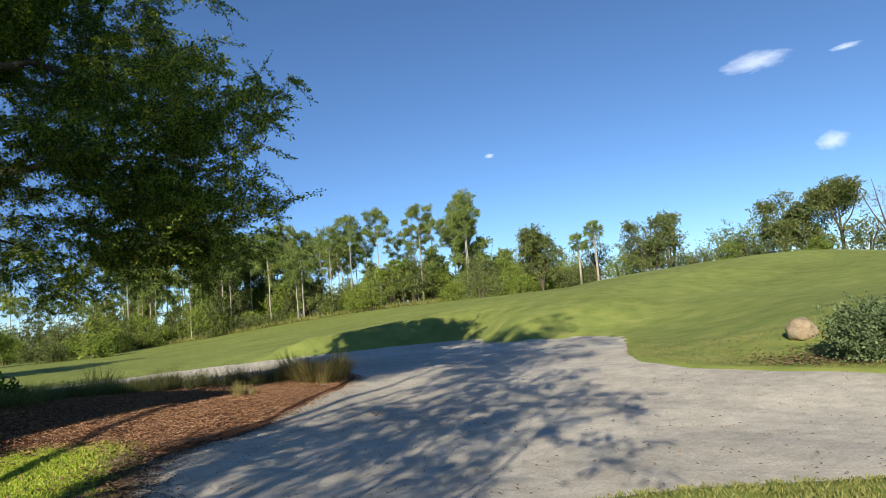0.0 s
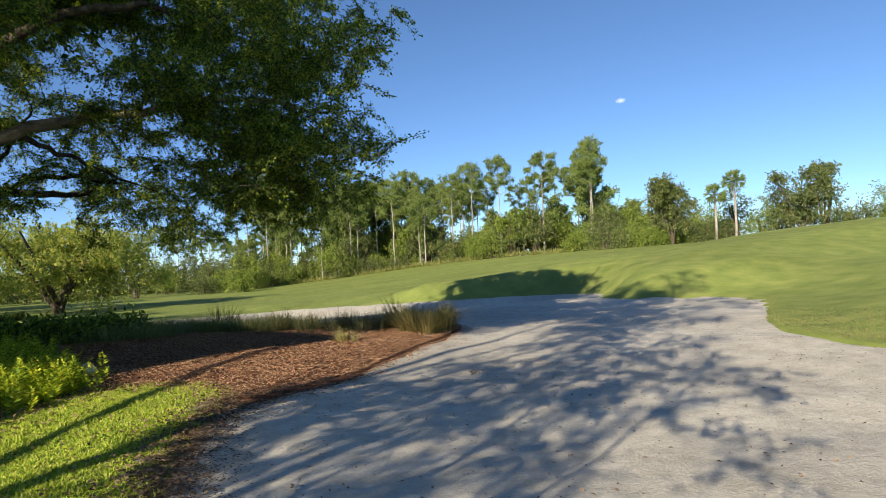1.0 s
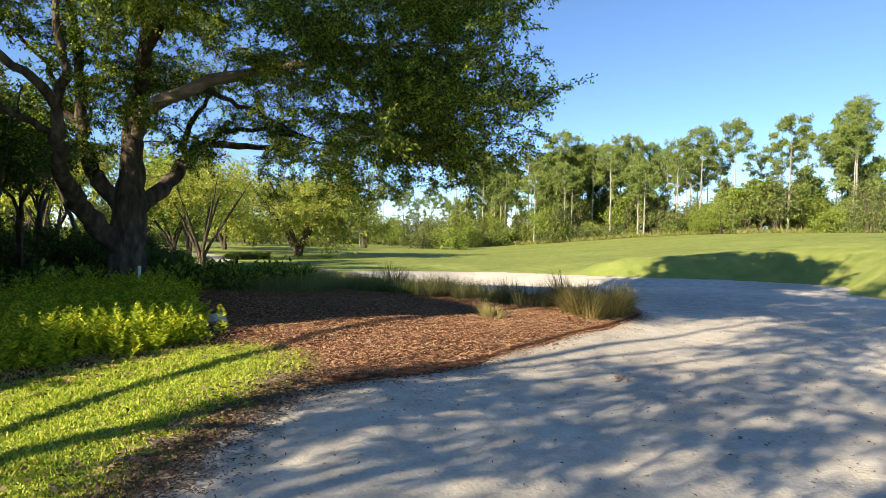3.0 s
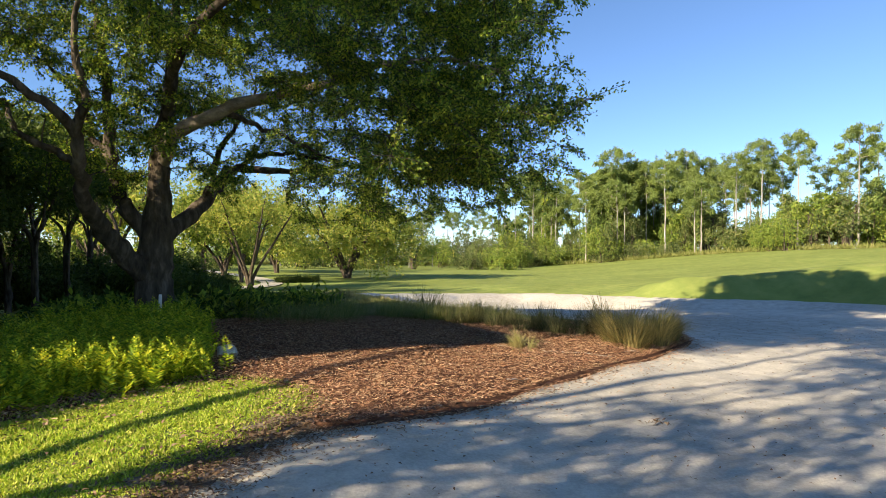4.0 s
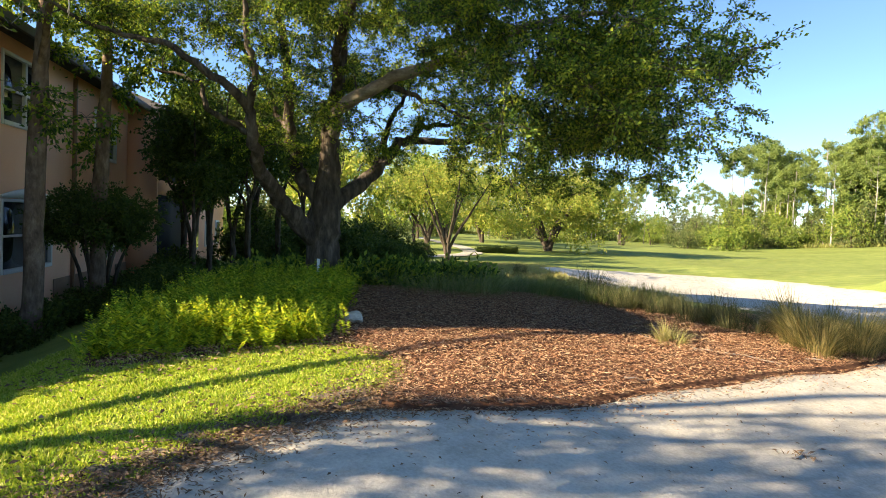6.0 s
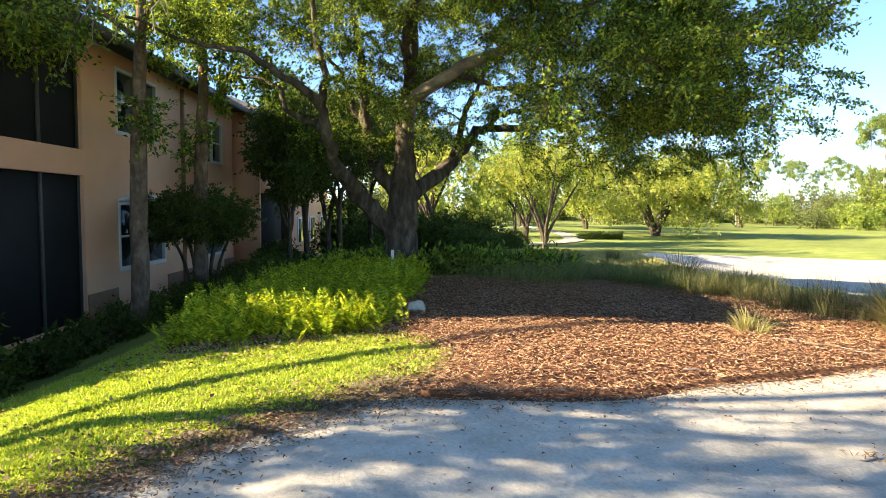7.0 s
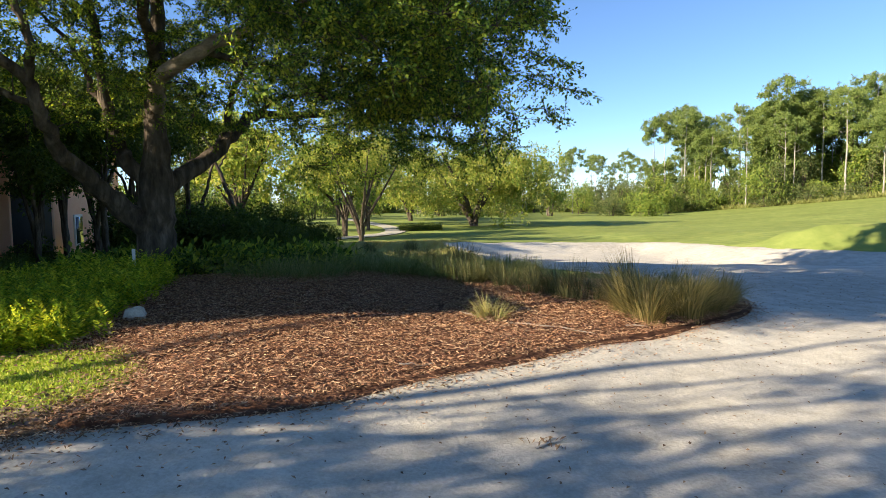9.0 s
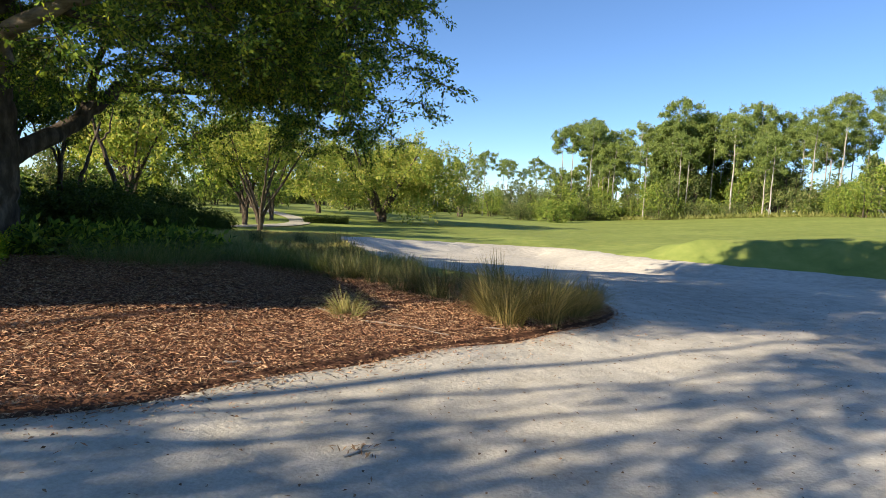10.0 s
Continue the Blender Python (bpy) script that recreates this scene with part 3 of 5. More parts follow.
def set_down(ob, x, y, turn=0.0, size=1.0, sink=0.0, first=False):
    m = Matrix.Translation((x, y, float(ground_at(x, y)) - sink)) @ Matrix.Rotation(turn, 4, "Z")
    if first:
        ob.matrix_basis = m @ Matrix.Scale(size, 4)
        return ob
    c = copy_thing(ob, m)
    c.scale = (size, size, size)
    return c


def planted(kinds, places, seed, lo=0.85, hi=1.15):
    rng = random.Random(seed)
    used = set()
    for n, (x, y, *k) in enumerate(places):
        i = rng.randrange(len(kinds)) if n >= len(kinds) else n
        s = (k[0] if k else 1.0) * rng.uniform(lo, hi)
        set_down(kinds[i], x, y, rng.uniform(0, 6.28), s, 0.05, i not in used)
        used.add(i)


PINES = [pine(40 + i, h, "tall thin pine with bare pale trunk and flat crown", bare=b) for i, (h, b) in enumerate([(23, 0.64), (21, 0.56), (24, 0.7), (19, 0.52), (22, 0.62)])]
rng = random.Random(5)
edge = [(24, 150), (31, 135), (44.6, 120), (50, 117), (62, 107), (84, 82), (88, 70), (95, 58)]


def along_edge(k):
    i = min(int(k), len(edge) - 2)
    f = k - i
    (ax, ay), (bx_, by_) = edge[i], edge[i + 1]
    return ax + (bx_ - ax) * f, ay + (by_ - ay) * f


places = []
for k in range(88):
    x, y = along_edge(0.95 + 4.2 * rng.random())
    back = rng.uniform(0, 26)
    places.append((x + 0.62 * back, y + 0.78 * back, 1.0))
planted(PINES, places + [(31, 135, 0.78), (44.6, 120, 0.85), (50, 117, 1.0), (51.5, 117.2, 0.9), (62, 107, 0.95), (84, 82, 0.98)], 6, 0.70, 0.96)

SCRUB = [bush("scrub_bush", 70 + i, s, 62, (0.27, 0.11), m_, words, "shrub", "scrub along the woodland edge", per=38)
         for i, (s, m_, words) in enumerate([((3.2, 2.5, 5.2), M_SCRUB, "wild green scrub at the edge of the woods"), ((3.5, 2.4, 3.6), M_OLIVE, "low olive-green scrub at the edge of the woods"),
                                             ((2.4, 2.2, 7.0), M_OLIVE, "tall dark olive scrub at the edge of the woods"), ((2.6, 2.2, 3.0), M_SCRUB, "low yellow-green scrub at the edge of the woods")])]
places = []
for k in range(170):
    x, y = along_edge(7 * rng.random())
    back = rng.uniform(-3, 24)
    places.append((x + 0.62 * back, y + 0.78 * back))
planted(SCRUB, places + [(76 + 1.5 * k, 96 + 4 * math.sin(2.3 * k), 1.15) for k in range(10)] + [(66 + 1.4 * k, 112 - 1.6 * k, 1.1) for k in range(8)], 7, 0.7, 1.5)

WOOD_PLACES = []
for k in range(92):
    x, y = along_edge(0.6 + 5.6 * rng.random())
    back = rng.uniform(3, 24)
    WOOD_PLACES.append((x + 0.62 * back, y + 0.78 * back))

# ---------------------------------------------------------------- the apartment building
FACADE = Matrix.Translation((-8.95, 10.85, 0)) @ Matrix.Rotation(math.atan2(0.907, -0.42), 4, "Z")
# along the wall: x; out of the wall, to the lawn: -y; up: z
house = thing("apartment_building", FACADE, "two-storey peach stucco apartment building with screened balconies", "building")
geo = Geo()
BASE, EAVE = -1.0, 4.8
holes = [(-0.22, 1.84, 3.05, 4.5), (-0.2, 2.2, 0.08, 1.6), (4.9, 6.8, 2.85, 4.2), (4.9, 6.8, -0.05, 1.5), (-6.4, -1.52, 2.6, 4.45), (-6.4, -1.52, -0.75, 2.1)]
END, NEXT = -6.95, 7.95
xs = sorted({END, NEXT, *[h[0] for h in holes], *[h[1] for h in holes]})
zs = sorted({BASE, EAVE, *[h[2] for h in holes], *[h[3] for h in holes]})
solid = {(i, k): not any(h[0] < (xs[i] + xs[i + 1]) / 2 < h[1] and h[2] < (zs[k] + zs[k + 1]) / 2 < h[3] for h in holes) for i in range(len(xs) - 1) for k in range(len(zs) - 1)}
for (i, k), full in solid.items():
    x0, x1, z0, z1 = xs[i], xs[i + 1], zs[k], zs[k + 1]
    if full:
        geo.add([(x0, 0, z0), (x1, 0, z0), (x1, 0, z1), (x0, 0, z1)], [(0, 1, 2, 3)])
        geo.add([(x0, 0.25, z0), (x1, 0.25, z0), (x1, 0.25, z1), (x0, 0.25, z1)], [(3, 2, 1, 0)])
    else:
        if solid.get((i - 1, k)):
            geo.add([(x0, 0, z0), (x0, 0.25, z0), (x0, 0.25, z1), (x0, 0, z1)], [(3, 2, 1, 0)])
        if solid.get((i + 1, k)):
            geo.add([(x1, 0, z0), (x1, 0.25, z0), (x1, 0.25, z1), (x1, 0, z1)], [(0, 1, 2, 3)])
        if solid.get((i, k - 1)):
            geo.add([(x0, 0, z0), (x1, 0, z0), (x1, 0.25, z0), (x0, 0.25, z0)], [(0, 1, 2, 3)])
        if solid.get((i, k + 1)):
            geo.add([(x0, 0, z1), (x1, 0, z1), (x1, 0.25, z1), (x0, 0.25, z1)], [(3, 2, 1, 0)])
part("wall", geo, M_STUCCO, house)
for a, b in (((END, 0.254, BASE), (END + 0.25, 10, EAVE)), ((NEXT - 0.25, 0.254, BASE), (NEXT, 10, EAVE)), ((END + 0.254, 9.75, BASE), (NEXT - 0.254, 10, EAVE))):
    geo = Geo()
    box(geo, a, b)
    part("side_wall", geo, M_STUCCO, house)
roof = Geo()
v = [(-7.55, -0.6, EAVE), (8.5, -0.6, EAVE), (8.5, 10.6, EAVE), (-7.55, 10.6, EAVE), (-3.2, 5, EAVE + 2.2), (4, 5, EAVE + 2.2)]
roof.add(v, [(0, 1, 5, 4), (2, 3, 4, 5)])
roof.add(v, [(1, 2, 5), (3, 0, 4)])
roof.add(v, [(3, 2, 1, 0)])
part("roof", roof, M_SHINGLE, house)
geo = Geo()
box(geo, (-7.6, -0.68, EAVE - 0.12), (8.55, -0.6, EAVE + 0.06), bevel=0.01)
part("gutter", geo, M_METAL, house)
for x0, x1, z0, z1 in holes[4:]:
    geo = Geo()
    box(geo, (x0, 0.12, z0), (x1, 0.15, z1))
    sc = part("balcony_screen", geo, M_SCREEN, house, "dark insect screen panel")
    for k in range(5):
        geo = Geo()
        xk = x0 + (x1 - x0) * k / 4
        box(geo, (max(xk - 0.03, x0), 0.07, z0), (min(xk + 0.03, x1), 0.12, z1), bevel=0.006)
        part("mullion", geo, M_METAL, sc)


def window(parent, x0, x1, z0, z1, lights=2):
    geo = Geo()
    w = 0.07
    for a, b in (((x0, -0.03, z0), (x0 + w, 0.1, z1)), ((x1 - w, -0.03, z0), (x1, 0.1, z1)), ((x0 + w, -0.03, z1 - w), (x1 - w, 0.1, z1)), ((x0 + w, -0.05, z0), (x1 - w, 0.1, z0 + w + 0.02))):
        box(geo, a, b, bevel=0.008)
    for k in range(1, lights):
        xm = x0 + (x1 - x0) * k / lights
        box(geo, (xm - 0.04, -0.02, z0 + w), (xm + 0.04, 0.1, z1 - w), bevel=0.006)
    frame_ob = part("window", geo, M_TRIM, parent, "white-framed sash window")
    for k in range(lights):
        a, b = x0 + (x1 - x0) * k / lights + 0.045, x0 + (x1 - x0) * (k + 1) / lights - 0.045
        zm = (z0 + z1) / 2
        g = Geo()
        box(g, (a, 0.05, z0 + 0.05), (b, 0.06, z1 - 0.05))
        part("pane", g, M_GLASS, frame_ob)
        g = Geo()
        box(g, (a, 0.0, zm - 0.025), (b, 0.045, zm + 0.025), bevel=0.005)
        part("sash_rail", g, M_TRIM, frame_ob)


for h in holes[:4]:
    window(house, *h)
for x0, x1, _, z1 in (holes[1], holes[3]):
    # a flat arch of white trim over each ground-floor window
    geo = Geo()
    t = np.linspace(0, 1, 13)
    xa = x0 - 0.06 + (x1 - x0 + 0.12) * t
    za = z1 + 0.06 + 0.16 * np.sin(math.pi * t)
    for k in range(12):
        v = [(xa[k], y, z) for y in (-0.05, -0.004) for z in (z1 + 0.01, za[k])] + [(xa[k + 1], y, z) for y in (-0.05, -0.004) for z in (z1 + 0.01, za[k + 1])]
        geo.add(v, [(0, 1, 5, 4), (2, 6, 7, 3), (1, 3, 7, 5), (0, 4, 6, 2)])
    geo.add([(xa[0], -0.05, z1 + 0.01), (xa[0], -0.05, za[0]), (xa[0], -0.004, za[0]), (xa[0], -0.004, z1 + 0.01)], [(3, 2, 1, 0)])
    geo.add([(xa[-1], -0.05, z1 + 0.01), (xa[-1], -0.05, za[-1]), (xa[-1], -0.004, za[-1]), (xa[-1], -0.004, z1 + 0.01)], [(0, 1, 2, 3)])
    part("window_arch", geo, M_TRIM, house, "white arched window trim")
for x0, x1 in ((-1.5, -0.3), (2.3, 3.3), (3.5, 4.8), (6.9, NEXT)):
    geo = Geo()
    box(geo, (x0, -0.03, BASE), (x1, -0.004, -0.25), bevel=0.008)
    part("plinth", geo, M_SPOUT, house, "brown painted plinth band")
geo = Geo()
box(geo, (3.35, -0.09, BASE), (3.45, -0.005, EAVE - 0.1), bevel=0.01)
part("downspout", geo, M_SPOUT, house, "brown metal downspout")

# the next wing, set forward, with a dark screened balcony
for a, b in (((8.0, -0.9, BASE), (8.2, 0.3, EAVE)), ((12.3, -0.9, BASE), (12.5, 0.3, EAVE)), ((8.2, -0.9, 2.0), (12.3, -0.7, 2.5)), ((8.2, 0.1, BASE), (12.3, 0.3, EAVE)), ((12.5, -0.2, BASE), (18.0, 0.0, EAVE))):
    geo = Geo()
    box(geo, a, b)
    part("wing_wall", geo, M_STUCCO, house)
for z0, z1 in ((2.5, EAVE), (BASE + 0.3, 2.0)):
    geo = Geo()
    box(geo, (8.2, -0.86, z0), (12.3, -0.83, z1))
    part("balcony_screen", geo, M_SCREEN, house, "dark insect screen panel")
geo = Geo()
v = [(8.1, -1.4, EAVE + 0.01), (18.4, -1.4, EAVE + 0.01), (18.4, 7, EAVE + 0.01), (8.1, 7, EAVE + 0.01), (11, 3, EAVE + 1.8), (16, 3, EAVE + 1.8)]
geo.add(v, [(0, 1, 5, 4), (2, 3, 4, 5), (3, 2, 1, 0)])
geo.add(v, [(1, 2, 5), (3, 0, 4)])
part("wing_roof", geo, M_SHINGLE, house)
window(house, 14.0, 15.6, 0.0, 1.5)

far_house = thing("townhouse", Matrix.Translation((-18.0, 31.0, -1.2)) @ Matrix.Rotation(math.radians(115), 4, "Z"), "far pale stucco townhouse behind the trees", "building")
geo = Geo()
box(geo, (-6, 0.0, -0.4), (6, 8, 5.6), bevel=0.02)
part("wall", geo, M_STUCCO, far_house)
geo = Geo()
v = [(-6.6, -0.6, 5.6), (6.6, -0.6, 5.6), (6.6, 8.6, 5.6), (-6.6, 8.6, 5.6), (-2.5, 4, 7.6), (2.5, 4, 7.6)]
geo.add(v, [(0, 1, 5, 4), (2, 3, 4, 5), (3, 2, 1, 0)])
geo.add(v, [(1, 2, 5), (3, 0, 4)])
part("roof", geo, M_SHINGLE, far_house)
for x0 in (-4.5, -1.0, 2.5):
    for z0 in (0.8, 3.5):
        geo = Geo()
        box(geo, (x0, -0.08, z0), (x0 + 1.3, -0.004, z0 + 1.4), bevel=0.01)
        w = part("window", geo, M_TRIM, far_house, "white-framed sash window")
        geo = Geo()
        box(geo, (x0 + 0.1, -0.1, z0 + 0.1), (x0 + 1.2, -0.084, z0 + 1.3))
        part("pane", geo, M_GLASS, w)

# ---------------------------------------------------------------- broadleaf trees


def broadleaf(name, label, at, seed, height, width, stems, leaf_mat, leaf=(0.2, 0.1), clusters=130, per=60, fork=0.25, thick=0.16, crown_low=0.35, bark=None, group="", spread_r=0.42, z=None, branch=0.03, dome=False, extra=()):
    """A tree of several stems that fan out below a domed crown."""
    rng = np.random.default_rng(seed)
    limbs = []
    for k in range(stems):
        a = 2 * math.pi * (k + rng.uniform(-0.25, 0.25)) / stems + 0.6
        r = 0.30 * width * rng.uniform(0.7, 1.2)
        f = fork * height
        if k == 0:
            limbs.append([(0, 0, -0.2, thick * 1.3), (0, 0, 0.4 * f, thick), (0.02 * r, 0, f, thick * 0.85), (0.35 * r * math.cos(a), 0.35 * r * math.sin(a), 0.5 * height, thick * 0.5), (0.8 * r * math.cos(a), 0.8 * r * math.sin(a), 0.85 * height, thick * 0.15)])
        else:
            b = 0.12 * width * 0.3
            limbs.append([(b * 0.3 * math.cos(a), b * 0.3 * math.sin(a), 0.25 * f, thick * 0.75), (b * math.cos(a), b * math.sin(a), f, thick * 0.65), (0.6 * r * math.cos(a), 0.6 * r * math.sin(a), 0.45 * height, thick * 0.45), (1.1 * r * math.cos(a), 1.1 * r * math.sin(a), 0.75 * height, thick * 0.15)])
    blobs = []
    mid = height * (1 + crown_low) / 2
    half = height * (1 - crown_low) / 2
    for k in range(7):
        a = rng.uniform(0, 2 * math.pi)
        q = rng.uniform(0.15, 0.62)
        blobs.append((q * width / 2 * math.cos(a), q * width / 2 * math.sin(a), mid + rng.uniform(-0.45, 0.4) * half, width * rng.uniform(0.2, 0.3), width * rng.uniform(0.2, 0.3), half * rng.uniform(0.4, 0.6)))
    blobs.append((0, 0, mid, width * 0.36, width * 0.36, half * 0.85))
    blobs.extend(extra)
    if dome:
        for k in range(9):
            a = 0.7 * k + rng.uniform(-0.2, 0.2)
            q = width * rng.uniform(0.28, 0.34)
            blobs.append((q * math.cos(a), q * math.sin(a), mid - rng.uniform(0.4, 0.75) * half, width * 0.17, width * 0.17, half * rng.uniform(0.28, 0.42)))
    x, y = at
    foot = (x, y, (float(ground_at(x, y)) if z is None else z) - 0.05)
    return tree(name, label, foot, limbs, blobs, clusters, per, spread_r, leaf, leaf_mat, bark or M_BARK, seed, thick=branch, group=group, boughs=max(12, clusters // 7), bough=0.075 * width, low=0.15 * height) if name != "shade_tree" else tree(name, label, foot, limbs, blobs, clusters, per, spread_r, leaf, leaf_mat, bark or M_BARK, seed, thick=branch, group=group)


# trees behind the camera, whose shade falls over the sand
broadleaf("shade_tree", "spreading live oak beside the bunker", (-8.4, -2.5), 301, 8.8, 4.8, 4, M_OAK_LEAF, (0.10, 0.05), 72, 105, thick=0.055, crown_low=0.28, spread_r=0.3, branch=0.006, extra=[(1.2, -0.8, 7.4, 1.5, 1.4, 1.2)])
broadleaf("shade_tree", "spreading live oak beside the bunker", (-4.8, -0.95), 302, 8.6, 4.0, 4, M_OAK_LEAF, (0.10, 0.05), 36, 95, thick=0.05, crown_low=0.42, spread_r=0.28, branch=0.006)
tree("shade_tree", "tall slender oak forking into thin branches beside the bunker", (-7.2, 0.5, float(ground_at(-7.2, 0.5))),
     [[(0, 0, -0.2, 0.17), (0, 0, 1.5, 0.14), (0.05, 0, 4.0, 0.12), (0.1, 0.1, 5.4, 0.09), (0.0, 0.3, 7.5, 0.045), (0.1, 0.2, 10.0, 0.03), (0.1, 0.2, 12.8, 0.015)],
      [(0.02, 0, 2.6, 0.09), (-0.05, 0.15, 3.5, 0.08), (-0.55, 1.0, 4.7, 0.075), (-0.95, 1.9, 6.0, 0.075), (-1.08, 2.2, 7.0, 0.07), (-1.3, 2.6, 8.5, 0.05), (-1.5, 3.0, 10.5, 0.025)],
      [(0.07, 0.05, 4.9, 0.06), (0.4, -0.4, 6.0, 0.045), (0.7, -0.8, 7.6, 0.03), (1.0, -1.2, 9.6, 0.012)],
      [(0.1, 0.1, 5.3, 0.05), (0.25, -0.1, 6.6, 0.035), (0.3, -0.5, 8.6, 0.02), (0.6, -0.5, 10.8, 0.01)],
      [(0.06, 0.02, 4.3, 0.045), (0.5, -0.7, 4.9, 0.03), (0.8, -1.2, 5.9, 0.012)]],
     [(0.1, 0.2, 11.4, 2.1, 2.1, 2.3), (-1.6, 3.0, 10.4, 2.0, 2.0, 2.8), (-1.4, 2.8, 9.4, 1.7, 1.7, 2.0), (0.7, -0.9, 6.4, 0.9, 0.8, 1.3), (0.7, -0.8, 9.2, 1.4, 1.3, 1.8), (0.5, 3.0, 9.2, 2.2, 1.9, 1.9), (0.4, 2.6, 8.9, 1.8, 1.6, 1.6)], 540, 110, 0.28, (0.10, 0.05), M_OAK_LEAF, M_BARK, 303, thick=0.006)
broadleaf("shade_tree", "tall oak with an open crown beside the bunker", (-7.4, -1.25), 305, 16.0, 5.2, 3, M_OAK_LEAF, (0.10, 0.05), 155, 100, thick=0.045, fork=0.35, crown_low=0.42, spread_r=0.3, branch=0.006, extra=[(0.9, -0.7, 7.6, 1.5, 1.3, 1.5)])

broadleaf("shade_tree", "small oak with a tight crown beside the bunker", (-5.81, 0.4), 304, 6.3, 2.3, 3, M_OAK_LEAF, (0.10, 0.05), 36, 85, thick=0.03, fork=0.4, crown_low=0.58, spread_r=0.24, branch=0.006)
# out-of-view shrub, added only to keep the sun off the left ferns
SHADER = bush("evergreen_shrub", 306, (0.95, 1.2, 3.1), 300, (0.13, 0.08), M_DARK_LEAF, "unseen tall dense shrub added to shade the left ferns", "shrub", per=80)
set_down(SHADER, -5.1, 4.55, 0.4, 1.0, 0.05, True)

# trees by the building
tree("slender_tree", "slender tree with a straight grey trunk before the stucco wall", (-6.05, 8.75, float(ground_at(-6.05, 8.75)) - 0.05),
     [[(0, 0, -0.1, 0.19), (0, 0, 0.4, 0.155), (0.02, 0, 2.2, 0.14), (0.05, 0.05, 4.0, 0.12), (0.1, 0.1, 5.5, 0.08), (0.2, 0, 7.5, 0.03)],
      [(0.08, 0.08, 5.0, 0.05), (-0.5, -0.7, 5.6, 0.035), (-1.3, -1.6, 6.0, 0.015)],
      [(0.05, 0.05, 4.3, 0.06), (0.9, -0.5, 5.2, 0.045), (2.2, -0.8, 5.7, 0.02)]],
     [(0.0, 0.1, 6.9, 0.9, 0.9, 0.5), (0.3, 0.0, 3.7, 0.5, 0.5, 0.35), (-1.4, -1.6, 5.5, 1.6, 1.3, 0.7), (-0.9, -1.3, 5.0, 1.2, 0.8, 0.5), (0.4, -1.9, 4.9, 1.2, 0.5, 0.3)], 150, 100, 0.26, (0.09, 0.045), M_OAK_LEAF, M_TRUNK, 320, fine=True)
tree("slender_tree", "ivy-covered trunk close to the stucco wall", (-7.35, 11.5, float(ground_at(-7.35, 11.5)) - 0.05),
     [[(0, 0, -0.1, 0.2), (0, 0, 0.5, 0.16), (0.02, 0, 2.2, 0.15), (0.05, 0.05, 4.2, 0.12), (0.1, 0.1, 6.5, 0.05)]],
     [(0.1, 0.1, 6.6, 2.0, 2.0, 1.4), (0.0, -0.1, 3.6, 0.38, 0.38, 1.2), (0.6, 0.6, 5.2, 1.4, 1.3, 0.8)], 160, 130, 0.22, (0.09, 0.05), M_OAK_LEAF, M_TRUNK, 321)
for i, (x, y, h, w) in enumerate([(-8.6, 17.2, 6.0, 3.4), (-7.6, 19.5, 6.2, 3.6), (-9.6, 21.5, 7.2, 4.0), (-7.0, 16.6, 5.4, 2.8), (-12.0, 25.5, 9.0, 4.8), (-10.2, 18.2, 7.4, 3.8), (-8.9, 24.0, 7.4, 4.2)]):
    broadleaf("understorey_tree", "thin-stemmed dark tree in the shade of the building", (x, y), 330 + i, h, w, 4, M_DARK_LEAF, (0.12, 0.06), 105, 75, fork=0.35, thick=0.07, crown_low=0.42, group="shaded trees by the building", spread_r=0.3)

for i, (x, y, h, w) in enumerate([(-7.9, 15.4, 6.0, 3.0), (-8.7, 18.6, 6.4, 3.2)]):
    broadleaf("evergreen_tree", "dense dark evergreen tree beside the building", (x, y), 340 + i, h, w, 3, M_DARK_LEAF, (0.10, 0.055), 190, 90, fork=0.2, thick=0.08, crown_low=0.14, group="shaded trees by the building", spread_r=0.26)

for i, (a, b) in enumerate([((-5.4, 7.6, 4.7), (-6.05, 7.45, 3.5)), ((-5.2, 7.5, 4.7), (-5.5, 7.5, 3.7)), ((-4.6, 7.5, 4.7), (-4.95, 7.5, 3.9)), ((-4.0, 7.6, 4.8), (-4.3, 7.5, 3.9)), ((-5.6, 7.6, 4.8), (-5.85, 7.5, 4.0))]):
    trng = np.random.default_rng(345 + i)
    a, b = np.array(a), np.array(b)
    stick = thing("dead_branch", a, "bare pale dead twig hanging below the leaves", "branch", "dead twigs in the crown")
    g = Geo()
    t = np.linspace(0, 1, 7)[:, None]
    line = (b - a) * t + trng.normal(0, 0.045, (7, 3)) * t
    tube(g, line, np.linspace(0.014, 0.005, 7), 5)
    for k in (2, 3, 4, 5):
        d = trng.normal(0, 0.14, 3) + (b - a) * 0.18
        tube(g, [line[k], line[k] + 0.5 * d + trng.normal(0, 0.02, 3), line[k] + d], [0.007, 0.005, 0.003], 4)
    part("twig", g, M_DRY_WOOD, stick)

